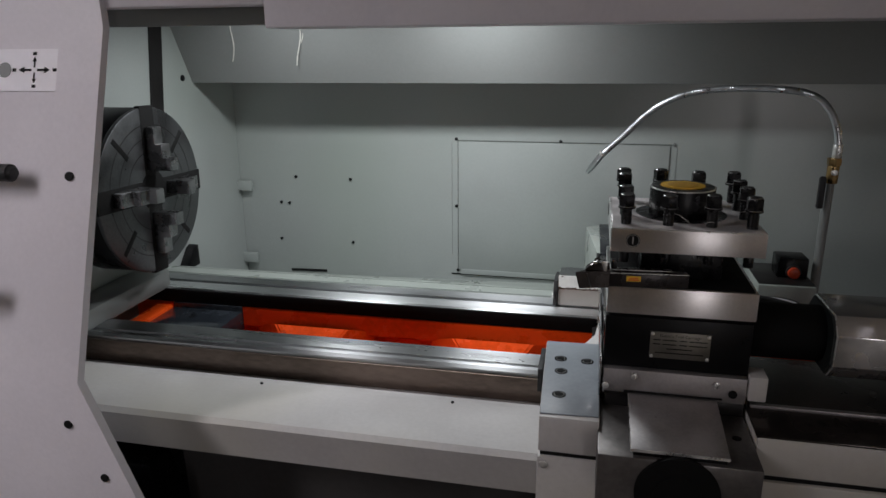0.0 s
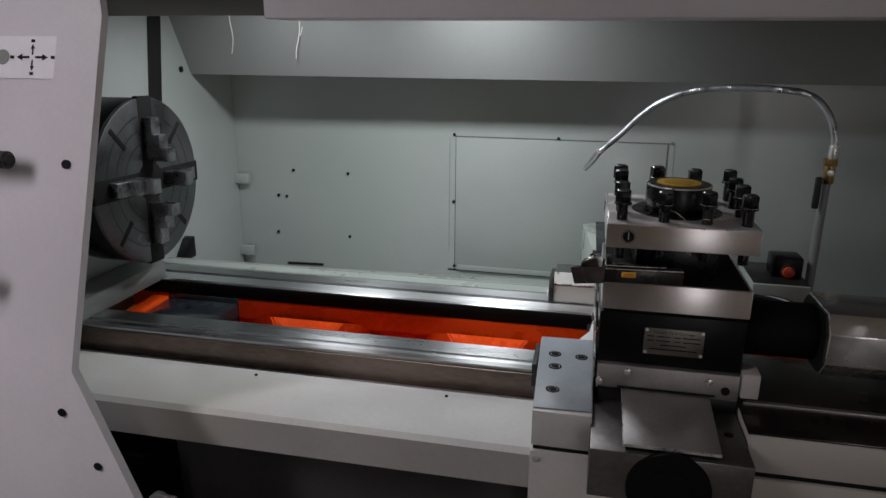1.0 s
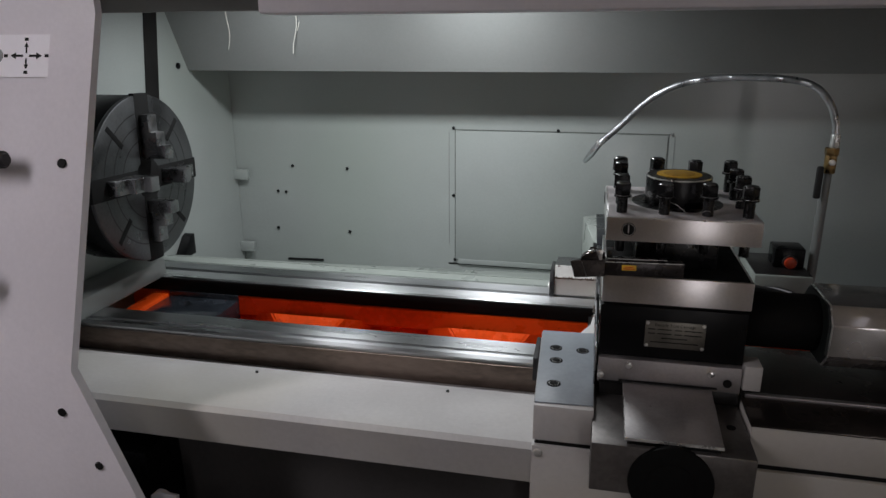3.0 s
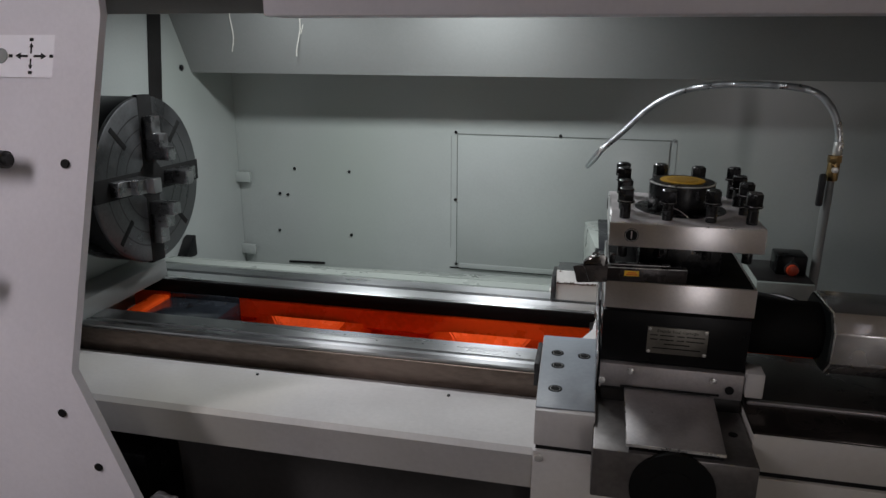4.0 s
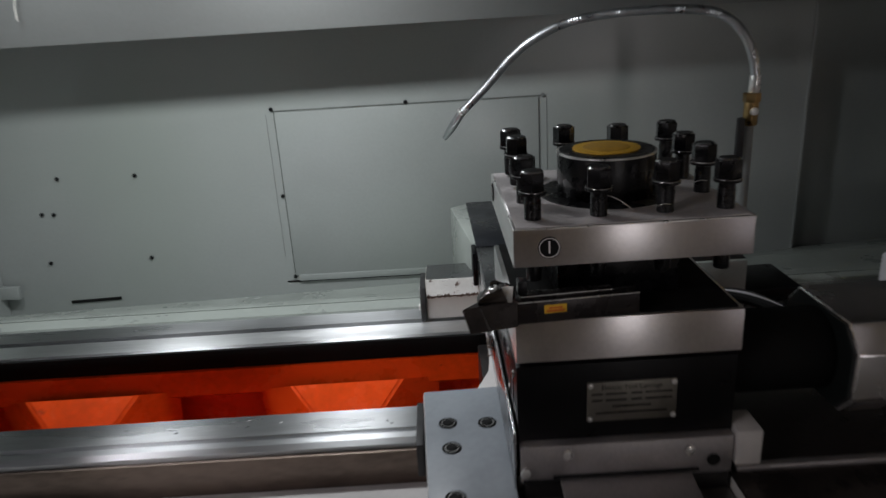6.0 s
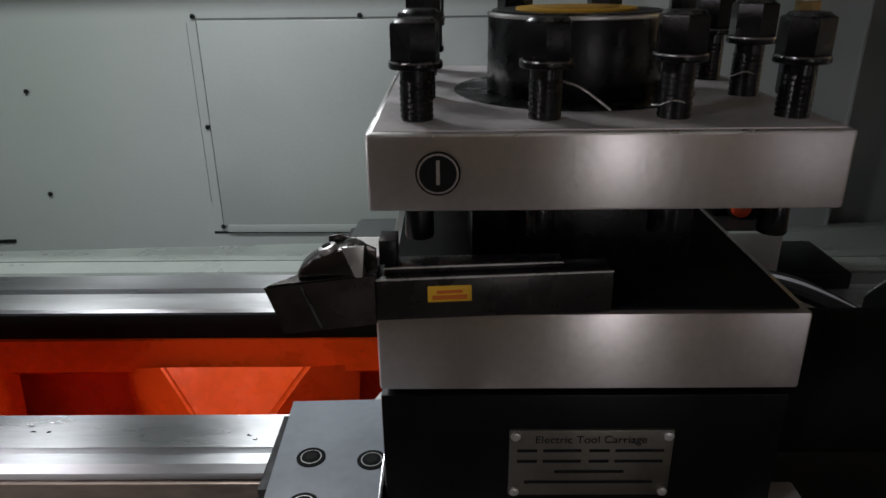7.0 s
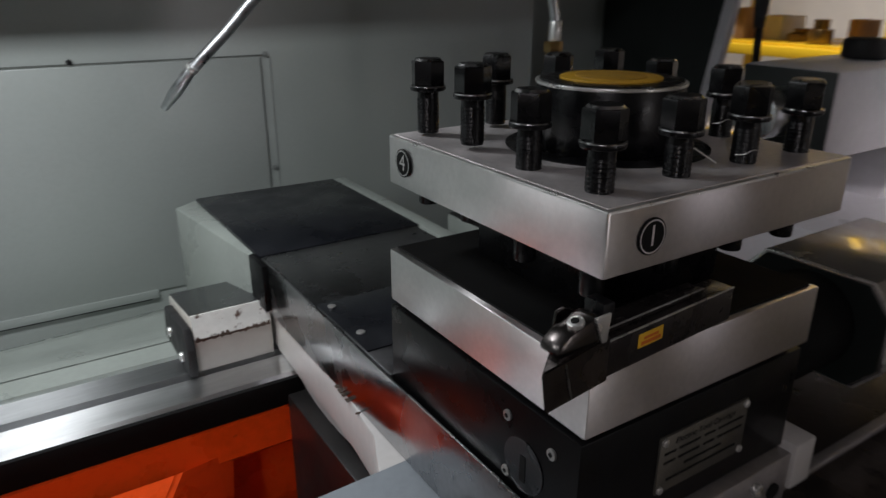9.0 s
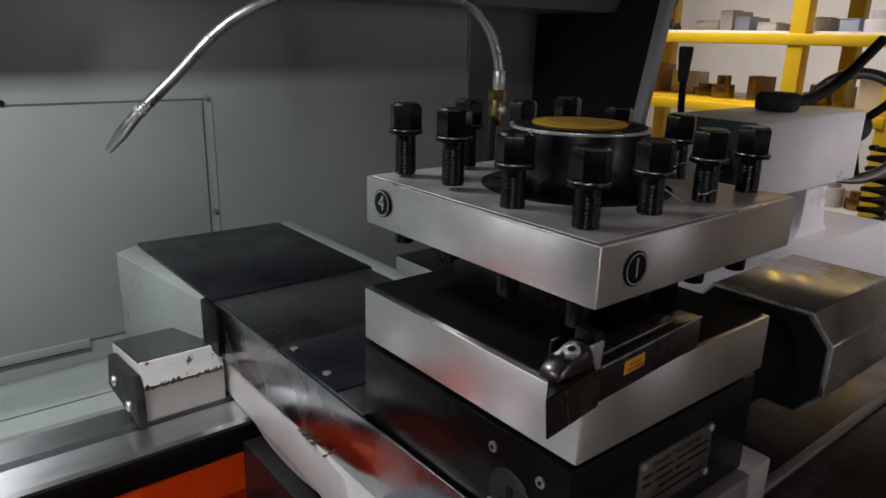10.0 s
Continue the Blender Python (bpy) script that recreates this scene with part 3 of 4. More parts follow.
for k in range(8):
    a = k * math.pi / 4 + radians(-2)
    about = Matrix.Translation(AX) @ Matrix.Rotation(a, 4, "X")
    if k % 2:
        bm = box(-0.9535, -0.9498, -0.006, 0.006, 0.105, 0.165, 0.001)
        bmesh.ops.transform(bm, matrix=about, verts=bm.verts[:])
        part("face_slot", bm, INK, chuck)
    else:
        bm = box(-0.9615, -0.9498, -0.023, 0.023, 0.035, 0.1785, 0.001)
        bmesh.ops.transform(bm, matrix=about, verts=bm.verts[:])
        part("jaw_slot", bm, INK, chuck, "dark jaw guideway")
        bm = prism([(0.045, -0.95), (0.045, -0.895), (0.072, -0.895), (0.072, -0.912), (0.10, -0.912), (0.10, -0.928), (0.135, -0.928), (0.135, -0.95)], "y", -0.015, 0.015, 0.002)
        for v in bm.verts:
            v.co = Vector((v.co.z, v.co.y, v.co.x))
        bmesh.ops.recalc_face_normals(bm, faces=bm.faces[:])
        bmesh.ops.transform(bm, matrix=about, verts=bm.verts[:])
        part("jaw", bm, JAW, chuck, "bright stepped steel jaw")

# ---------------------------------------------------------------- carriage
saddle = thing("lathe_saddle", (0.05, 0.25, 0.88), "cream saddle with blue-grey top riding on the ways", "saddle")
part("wing", prism([(-0.094, 0.187), (-0.003, 0.19), (-0.003, -0.072), (-0.086, -0.072)], "z", 0.8865, 0.942, 0.002), CREAM, saddle, "cream front wing")
part("wing_top", prism([(-0.093, 0.185), (-0.004, 0.188), (-0.004, -0.062), (-0.0855, -0.066)], "z", 0.942, 0.9445, 0.0008), GREYTOP, saddle, "blue-grey painted wing top")
me = to_mesh("socket_bolt", rod((0, 0, 0), "z", 0.0068, 0.0045, 24, bevel=0.0005), SEAT)
me4 = to_mesh("bolt_rim", rod((0, 0, 0), "z", 0.0074, 0.001, 28), ZINC)
me2 = to_mesh("hex_socket", rod((0, 0, 0), "z", 0.0042, 0.001, 6), INK)
me3 = to_mesh("counterbore", rod((0, 0, 0), "z", 0.0102, 0.001, 28), SEAT)
for x, y in ((-0.066, 0.116), (-0.023, 0.113), (-0.063, 0.070), (-0.062, -0.008)):
    shared("counterbore", me3, (x, y, 0.9447), saddle)
    shared("bolt_rim", me4, (x, y, 0.9449), saddle)
    shared("socket_bolt", me, (x, y, 0.9434), saddle, "dark socket screw in a counterbore")
    shared("hex_socket", me2, (x, y, 0.9455), saddle)
part("way_wiper", box(-0.102, -0.094, 0.10, 0.186, 0.889, 0.93, 0.001), RUBBER, saddle, "black way wiper")
part("bridge", prism([(0.003, 0.56), (0.001, 0.50), (-0.002, 0.43), (-0.003, 0.36), (-0.006, 0.29), (-0.012, 0.23), (-0.03, 0.187), (0.2, 0.187), (0.2, 0.56)], "z", 0.893, 0.9445, 0.003), CREAM, saddle, "curved cream bridge of the saddle")
rnd4 = random.Random(21)
for k in range(22):
    y = 0.26 + 0.24 * rnd4.random()
    edge = -0.012 + 0.055 * (y - 0.23) if y < 0.43 else -0.001
    hz = 0.9445
    w, h = rnd4.uniform(0.0008, 0.003), rnd4.uniform(0.0004, 0.0009)
    bm = box(edge - 0.0004, edge + 0.004, y - w, y + w, hz - h, hz + h, 0.0004, 1)
    for v in bm.verts:
        v.co += 0.0006 * noise.noise_vector(v.co * 500)
    part("paint_chip", bm, WAYSIDE, saddle)
part("bridge_web", prism([(0.447, 0.8935), (0.44, 0.889), (0.42, 0.882), (0.395, 0.878), (0.365, 0.8765), (0.335, 0.8775), (0.305, 0.881), (0.275, 0.887), (0.255, 0.8935)], "x", 0.002, 0.19, 0.0008), CREAM, saddle, "rounded lower web of the bridge")
# added block stands in for the shade in the trough by the carriage
part("trough_shade", box(-0.015, 0.19, 0.256, 0.436, 0.56, 0.8745, 0.002), CASTDARK, saddle, "added dark block for the shade near the carriage")
# black filler box darkens the gap between wings and apron
part("apron_joint", box(-0.083, 0.618, -0.068, 0.02, 0.8785, 0.887, 0), INK, saddle, "open joint filled with black")
part("apron", box(-0.087, 0.62, -0.074, 0.03, 0.55, 0.879, 0.003), CREAM, saddle, "cream apron below a dark joint")
part("right_wing", box(0.2, 0.62, -0.072, 0.19, 0.8865, 0.942, 0.003), CREAM, saddle, "cream right wing with dark oily top")
part("wing_top", box(0.2, 0.619, -0.070, 0.188, 0.9405, 0.9445, 0.001), WINGTOP, saddle, "dark oily wing top")
part("ridge", box(0.205, 0.615, 0.005, 0.014, 0.9443, 0.950, 0.0015), STEELTOP, saddle, "worn bright ridge")
me = to_mesh("apron_screw", rod((0, 0, 0), "y", 0.006, 0.004, 16, bevel=0.001), CHROME)
shared("apron_screw", me, (-0.078, -0.075, 0.868), saddle)

slide = thing("cross_slide", (0.1, 0.1, 0.93), "dark steel cross slide with a sheet cover", "cross slide")
part("slide_body", box(-0.005, 0.198, -0.134, 0.02, 0.860, 0.931, 0.002), SLIDE, slide)
part("slide_core", box(0.004, 0.196, 0.0, 0.21, 0.9315, 0.952, 0.001), CASTDARK, slide)
part("front_gib", box(0.0, 0.196, -0.004, 0.03, 0.953, 0.992, 0.0015), STEELTOP, slide, "scuffed steel gib plate")
part("end_block", box(0.198, 0.222, -0.006, 0.03, 0.960, 0.997, 0.002), CREAM, slide, "cream painted end block")
part("sheet_cover", prism([(-0.006, 0.9565), (-0.129, 0.9405), (-0.129, 0.9375), (-0.006, 0.9535)], "x", 0.037, 0.158, 0.0006), STEELTOP, slide, "scuffed sloping steel cover plate")
# thin bright strips along the cover's front and left edges
part("cover_edge", prism([(-0.1288, 0.9412), (-0.1288, 0.9375), (-0.1298, 0.9373), (-0.1298, 0.9409)], "x", 0.037, 0.158), CHROME, slide, "thin bright strip along the front edge")
part("cover_edge", prism([(-0.006, 0.9567), (-0.129, 0.9407), (-0.129, 0.9375), (-0.006, 0.9535)], "x", 0.0362, 0.0369), CHROME, slide)
part("cover_side", prism([(-0.006, 0.9533), (-0.127, 0.9373), (-0.127, 0.931), (-0.006, 0.931)], "x", 0.040, 0.155), BLACK, slide)
disc = part("end_disc", rod((0.097, -0.135, 0.8845), "y", 0.0535, 0.008, 64, bevel=0.001), SEAT, slide, "black round end cover below the sheet")
part("disc_boss", rod((0.097, -0.1395, 0.8845), "y", 0.030, 0.002, 48, bevel=0.0005), SEAT, disc)
for a in (4.71,):
    part("disc_screw", rod((0.097 + 0.044 * math.cos(a), -0.1405, 0.8845 + 0.044 * math.sin(a)), "y", 0.0026, 0.003, 16, bevel=0.0008), CHROME, disc)
part("gib_groove", box(0.030, 0.165, -0.0062, -0.003, 0.9575, 0.9600, 0.0005), INK, slide)
part("gib_groove", box(0.002, 0.036, -0.0062, -0.003, 0.9535, 0.9565, 0.0005), INK, slide)
part("drain_hole", rod((0.178, -0.06, 0.9312), "z", 0.006, 0.001, 24), INK, slide)
me = to_mesh("ball_screw", rod((0, 0, 0), "y", 0.0052, 0.006, 18, r2=0.004, bevel=0.0015), CHROME)
for x, z in ((0.043, 0.984), (0.155, 0.981), (0.004, 0.966)):
    shared("ball_screw", me, (x, -0.006, z), slide, "bright round screw head")
part("gib_hole", rod((0.178, -0.0045, 0.968), "y", 0.006, 0.003, 20), INK, slide)
part("top_cover", box(-0.003, 0.198, 0.213, 0.515, 0.945, 1.0085, 0.0012), COVERSTEEL, slide, "oiled sheet steel way cover")
part("cover_flank", box(-0.0056, -0.0032, -0.0, 0.515, 0.945, 1.0078, 0.0005), FLANK, slide, "bright steel flank reflecting the orange bed")
part("black_band", box(-0.002, 0.197, 0.255, 0.362, 1.0086, 1.0098, 0.0004), MAT, slide, "black cover band")
me = to_mesh("cover_screw", rod((0, 0, 0), "z", 0.0042, 0.0016, 18, bevel=0.0006), ZINC)
for y in (0.350, 0.288):
    shared("cover_screw", me, (0.008, y, 1.0102), slide)

rearbox = thing("slide_motor_box", (0.1, 0.68, 0.88), "pale grey motor box with a black top behind the slide", "motor box")
part("box_body", prism([(-0.012, 0.54), (0.2, 0.535), (0.2, 0.775), (0.19, 0.80), (0.0, 0.805), (-0.041, 0.775)], "z", 0.84, 1.004, 0.003), LEDGE, rearbox)
part("black_top", prism([(-0.006, 0.5155), (0.203, 0.5155), (0.203, 0.782), (-0.009, 0.787)], "z", 1.0045, 1.0095, 0.001), MAT, rearbox, "black plastic top cover")

part("white_strip", box(0.2035, 0.224, 0.455, 0.782, 0.97, 1.0088, 0.0015), LEDGE, rearbox, "pale painted edge strip")
part("black_corner", box(-0.014, -0.0062, 0.488, 0.535, 0.952, 1.0075, 0.002), BLACK, rearbox, "black folded corner")

wiper = thing("rear_wiper_block", (-0.05, 0.575, 0.893), "cream block with chipped white edge on the rear way", "way wiper")
part("block", prism([(0.502, 0.893), (0.502, 0.935), (0.512, 0.957), (0.62, 0.942), (0.62, 0.893)], "x", -0.092, -0.004, 0.002), CREAM, wiper)
part("worn_edge", prism([(0.5005, 0.934), (0.5095, 0.9585), (0.513, 0.958), (0.504, 0.932)], "x", -0.091, -0.005), CHIP, wiper, "chipped white edge showing rust")
rnd3 = random.Random(5)
bm = bmesh.new()
cols = []
for i in range(45):
    x = -0.0905 + i * 0.0019
    lo, hi = 0.9318 - 0.0022 * rnd3.random() ** 2, 0.9330 + 0.0045 * rnd3.random() ** 4
    cols.append([bm.verts.new((x, 0.5012 + 0.42 * max(z - 0.935, 0) - dy, z)) for z, dy in ((lo, 0.0), (lo, 0.0015), (hi, 0.0015), (hi, 0.0))])
for a, b in zip(cols, cols[1:]):
    for k in range(3):
        bm.faces.new((a[k], a[k + 1], b[k + 1], b[k]))
bmesh.ops.recalc_face_normals(bm, faces=bm.faces[:])
part("chipped_line", bm, WAYSIDE, wiper, "ragged rusty line where paint has chipped")
part("top_face", prism([(0.514, 0.9585), (0.619, 0.9440), (0.619, 0.9418), (0.514, 0.9563)], "x", -0.091, -0.005), COVERSTEEL, wiper, "dark oily top")
part("rubber_lip", prism([(0.494, 0.893), (0.494, 0.925), (0.505, 0.948), (0.60, 0.938), (0.615, 0.893)], "x", -0.102, -0.0925, 0.0015), RUBBER, wiper, "black rubber lip")
me = to_mesh("wiper_screw", rod((0, 0, 0), "x", 0.006, 0.005, 16, bevel=0.0015), CHROME)
for y, z in ((0.52, 0.908), (0.575, 0.915)):
    shared("wiper_screw", me, (-0.1035, y, z), wiper)

# ---------------------------------------------------------------- tool turret
turret = thing("tool_turret", (0.1, 0.1, 0.993), "steel four-station electric tool turret with black base", "tool turret")
part("black_base", box(-0.001, 0.197, 0.005, 0.2125, 0.993, 1.0705, 0.0012), BLACK, turret, "glossy black turret base")
part("lower_flange", box(-0.001, 0.199, 0.003, 0.212, 1.0750, 1.1155, 0.0015), STEEL, turret, "satin steel lower flange")
# black neck paints the thin shadow between base and flange
part("gap_shade", box(0.004, 0.192, 0.01, 0.208, 1.0704, 1.0751, 0), INK, turret)
# thin dull black sheet covers the steel flange's upper face
part("tool_seat", box(0.004, 0.194, 0.007, 0.208, 1.1154, 1.117, 0), SEAT, turret, "thin black sheet on the tool seat")
part("column", box(0.044, 0.156, 0.05, 0.164, 1.1165, 1.1665, 0.002), BLUED, turret, "black square column")
top_plate = part("top_plate", box(-0.0015, 0.2, 0.0, 0.208, 1.1665, 1.2005, 0.0016), STEEL, turret, "satin steel top plate")
# bright upper bevels paint both wear and edge highlights
worn(top_plate, CHROME, lambda v: v.z > 0.12)
part("top_skin", box(0.0015, 0.197, 0.003, 0.205, 1.2004, 1.2009, 0), TOPSKIN, turret, "scuffed upper face")
part("recess", rod((0.1, 0.104, 1.2011), "z", 0.064, 0.0008, 64), BLUED, turret, "black round recess")
part("cap", rod((0.1, 0.104, 1.221), "z", 0.046, 0.040, 64, bevel=0.002), BLUED, turret, "black steel cap")
part("cap_rim", rod((0.1, 0.104, 1.2405), "z", 0.0465, 0.002, 64, bevel=0.0006), CHROME, turret, "thin bright rim")
part("cap_disc", rod((0.1, 0.104, 1.2418), "z", 0.044, 0.001, 64), BLUED, turret)
part("cap_inlay", rod((0.1, 0.104, 1.2428), "z", 0.0315, 0.0014, 64, bevel=0.0004), YELLOW, turret, "dusty yellow inlay")

part("inlay_centre", rod((0.1, 0.104, 1.2434), "z", 0.022, 0.0012, 48, bevel=0.0004), OCHRE, turret, "darker ochre centre")

# one clamp bolt, made once and shared
bm = rod((0, 0, 0.012), "z", 0.0070, 0.028, 20)
for i in range(9):
    rod((0, 0, 0.001 + i * 0.0024), "z", 0.0075, 0.0016, 20, r2=0.0071, bm=bm)
SHANK = to_mesh("bolt_shank", bm, BLUED)
bm = rod((0, 0, 0.0365), "z", 0.0112, 0.017, 6, bevel=0.0012)
rod((0, 0, 0.0275), "z", 0.0118, 0.0035, 24, bevel=0.0008, bm=bm)
rod((0, 0, 0.0457), "z", 0.0096, 0.0014, 24, r2=0.0082, bm=bm)
HEAD = to_mesh("bolt_head", bm, BLUED)
HEAD.materials.append(WORN)
for f in HEAD.polygons:  # bright rims: wear, with edge glints put into the colour
    if 0.25 < f.normal.z < 0.97 and f.area < 0.9e-5:
        f.material_index = 1
TIP = to_mesh("bolt_tip", rod((0, 0, -0.043), "z", 0.0068, 0.018, 18, bevel=0.001), BLUED)
rnd = random.Random(4)
LIFT = {(0, 0): -0.003, (0, 1): -0.002, (0, 2): 0.0055, (0, 3): 0.005, (1, 0): -0.003, (2, 0): -0.0015, (3, 0): -0.003, (1, 3): 0.0045, (2, 3): 0.0025, (3, 3): 0.003}
for i, x in enumerate((0.0190, 0.0755, 0.1325, 0.1845)):
    for j, y in enumerate((0.027, 0.082, 0.137, 0.189)):
        if i in (0, 3) or j in (0, 3):
            dz = LIFT.get((i, j), 0.0) + rnd.uniform(-0.0006, 0.0006)
            sh = shared("clamp_bolt", SHANK, (x, y, 1.2005 + dz), turret, "black square-shouldered clamp bolt", rnd.uniform(0, 6))
            shared("bolt_head", HEAD, (x, y, 1.2005 + dz), sh, "", rnd.uniform(0, 6))
            shared("bolt_tip", TIP, (x, y, 1.2005 + dz), sh)

# stamped station marks
for nm, m, body in (("station_mark", Matrix.Translation((0.0285, -0.0006, 1.1835)) @ FRONT, "1"), ("station_mark", Matrix.Translation((-0.0021, 0.187, 1.1845)) @ LEFTF, "4")):
    bm = rod((0, 0, 0), "z", 0.0095, 0.0009, 40)
    bmesh.ops.transform(bm, matrix=m, verts=bm.verts[:])
    mk = part(nm, bm, INK, turret, "round black stamped station mark")
    bm = bmesh.new()
    n = 40
    rings = [[bm.verts.new((r * math.cos(2 * math.pi * i / n), r * math.sin(2 * math.pi * i / n), 0.0007)) for i in range(n)] for r in (0.0079, 0.0087)]
    for i in range(n):
        bm.faces.new((rings[0][i], rings[0][(i + 1) % n], rings[1][(i + 1) % n], rings[1][i]))
    bmesh.ops.transform(bm, matrix=m, verts=bm.verts[:])
    part("mark_ring", bm, STEEL, mk)
    text("numeral", body, 0.0155, m @ Matrix.Translation((0, 0.0, 0.0008)), STEEL, mk)

# name plate
np_ = part("name_plate", box(0.062, 0.1435, 0.0032, 0.0052, 1.011, 1.051, 0.0004), PLATE, turret, "small etched metal name plate")
text("title", "Electric Tool Carriage", 0.0062, Matrix.Translation((0.1025, 0.0029, 1.0455)) @ FRONT, INK, np_)
for x0, x1, z in ((0.066, 0.076, 1.039), (0.079, 0.098, 1.039), (0.102, 0.112, 1.039), (0.115, 0.139, 1.039), (0.066, 0.076, 1.0325), (0.079, 0.098, 1.0325), (0.102, 0.112, 1.0325), (0.115, 0.139, 1.0325), (0.085, 0.12, 1.026), (0.07, 0.135, 1.0195)):
    part("print_bar", box(x0, x1, 0.0028, 0.0034, z - 0.0007, z + 0.0007, 0), INK, np_)
me = to_mesh("plate_screw", rod((0, 0, 0), "y", 0.0026, 0.002, 14, bevel=0.0007), CHROME)
for x, z in ((0.065, 1.048), (0.1405, 1.048), (0.065, 1.014), (0.1405, 1.014)):
    shared("plate_screw", me, (x, 0.0026, z), np_)
me = to_mesh("base_screw", rod((0, 0, 0), "x", 0.0036, 0.002, 18, bevel=0.0006), ZINC)
for y, z in ((0.026, 1.0525), (0.066, 1.0555), (0.066, 1.0155)):
    sc = shared("base_screw", me, (-0.0017, y, z), turret)
    part("socket", rod((-0.0028, y, z), "x", 0.0016, 0.0006, 6), INK, sc)
part("side_disc", rod((-0.0013, 0.05, 1.029), "x", 0.018, 0.001, 32), BLUED, turret)
part("key_slot", box(-0.0022, -0.0016, 0.0475, 0.0525, 1.018, 1.036, 0), INK, turret)

# motor of the turret
motor = thing("turret_motor", (0.40, 0.06, 0.95), "grey eight-sided motor housing beside the tool turret", "motor")
OCT = [(-0.006, 1.022), (-0.006, 1.067), (0.013, 1.09), (0.102, 1.09), (0.122, 1.068), (0.122, 1.022), (0.102, 1.0), (0.013, 1.0)]
housing = part("housing", prism(OCT, "x", 0.298, 0.452, 0.0016), MOTORM, motor, "grey metal eight-sided housing")
# chrome bevels paint the housing's lit edges into its material
worn(housing, CHROME, lambda v: abs(v.x) > 0.12)
part("end_face", prism([((y - 0.058) * 0.94 + 0.058, (z - 1.045) * 0.94 + 1.045) for y, z in OCT], "x", 0.2955, 0.2985), TAILGREEN, motor, "dark end face")
part("coupling", rod((0.247, 0.058, 1.045), "x", 0.04, 0.10, 40, bevel=0.003), SEAT, motor)

# cutting tool in the front seat
tool = thing("turning_tool", (0.05, 0.0, 1.118), "browned steel turning tool with yellow sticker in the turret", "cutting tool")
part("shank", prism([(-0.001, -0.0058), (0.1065, 0.0025), (0.1055, 0.018), (-0.001, 0.012)], "z", 1.1172, 1.1372, 0.0007), TOOLST, tool)
bm = prism([(0.001, -0.0064), (-0.0475, -0.0128), (-0.0165, 0.013), (0.001, 0.013)], "z", 1.1125, 1.1375, 0.0)
for v in bm.verts:  # the head narrows downwards and its upper face rises towards the shank
    if v.co.z < 1.12:
        v.co.x += 0.0065 if v.co.x < -0.03 else 0.0
        v.co.y += 0.0035 if v.co.x < -0.03 else 0.0
        v.co.z += 0.003 if v.co.x > -0.01 else 0.0
    elif v.co.x > -0.02:
        v.co.z += 0.003
bmesh.ops.bevel(bm, geom=bm.edges[:], offset=0.0008, segments=2, affect="EDGES")
part("tool_head", bm, HEADST, tool, "angled grey tool head with a pale scratch")
bm = prism([(-0.034, 1.1385), (-0.032, 1.1435), (-0.026, 1.1480), (-0.010, 1.1535), (-0.004, 1.1515), (-0.002, 1.1395)], "y", -0.0075, 0.0065, 0.0022)
part("clamp", bm, HEADST, tool, "rounded insert clamp")
part("clamp_screw", rod((-0.0195, -0.003, 1.1512), (-0.35, 0, 1), 0.0042, 0.003, 20, bevel=0.0008), CHROME, tool)
part("screw_socket", rod((-0.0201, -0.003, 1.1528), (-0.35, 0, 1), 0.0022, 0.0006, 6), INK, tool)
# thin bright plate draws the white triangle beside the clamp
part("insert", prism([(-0.0075, 1.1400), (-0.0045, 1.1400), (-0.0030, 1.1545), (-0.0130, 1.1540)], "y", -0.0092, -0.0076, 0.0003), CHROME, tool, "thin bright plate at the clamp")
part("back_stop", prism([(-0.022, 1.139), (-0.021, 1.1525), (-0.016, 1.1535), (0.0, 1.146), (0.0, 1.139)], "y", 0.0085, 0.0105, 0.0004), HEADST, tool, "thin grey plate behind the clamp")
bm = prism([(-0.0315, 1.1365), (-0.0306, 1.1365), (-0.0236, 1.1155), (-0.0244, 1.1155)], "y", -0.0109, -0.0090)
for v in bm.verts:
    if v.co.z < 1.12:
        v.co.y += 0.0024
part("scratch", bm, JAW, tool)
part("shim", prism([(0.004, 0.0), (0.084, 0.006), (0.084, 0.017), (0.004, 0.014)], "z", 1.1374, 1.1402, 0.0004), TOOLST, tool, "thin browned steel shim")
# added thin bars paint the edge highlights of shim and shank
part("bright_edge", prism([(0.004, -0.0002), (0.084, 0.0058), (0.084, 0.0066), (0.004, 0.0006)], "z", 1.1398, 1.1405), CHROME, tool)
part("bright_edge", prism([(0.001, -0.0060), (0.1062, 0.0022), (0.1062, 0.0030), (0.001, -0.0052)], "z", 1.1367, 1.1375), CHROME, tool)
part("shim", box(0.002, 0.010, 0.001, 0.014, 1.1413, 1.153, 0.0006), BLUED, tool)
STK = Matrix.Translation((0.033, -0.0034, 1.1295)) @ Matrix.Rotation(math.atan2(0.0083, 0.1075), 4, "Z")
bm = box(-0.0098, 0.0098, -0.0003, 0.0003, -0.0039, 0.0039, 0.0002)
bmesh.ops.transform(bm, matrix=STK, verts=bm.verts[:])
st = part("sticker", bm, STICK, tool, "small yellow sticker with orange print")
for hw, z0, z1 in ((0.0078, -0.0026, -0.0006), (0.0058, 0.0003, 0.0018)):
    bm = box(-hw, hw, -0.0005, -0.0002, z0, z1, 0)
    bmesh.ops.transform(bm, matrix=STK, verts=bm.verts[:])
    part("print_bar", bm, STICKRED, st)
# curled swarf on the turret
sw = thing("swarf_curl", (0.09, 0.03, 1.2), "thin bright curl of swarf on the turret", "swarf", "swarf")
part("strand", tube([(0.083, 0.034, 1.216), (0.091, 0.031, 1.2135), (0.098, 0.028, 1.209), (0.104, 0.024, 1.2045)], 0.0005, 6), CHROME, sw)
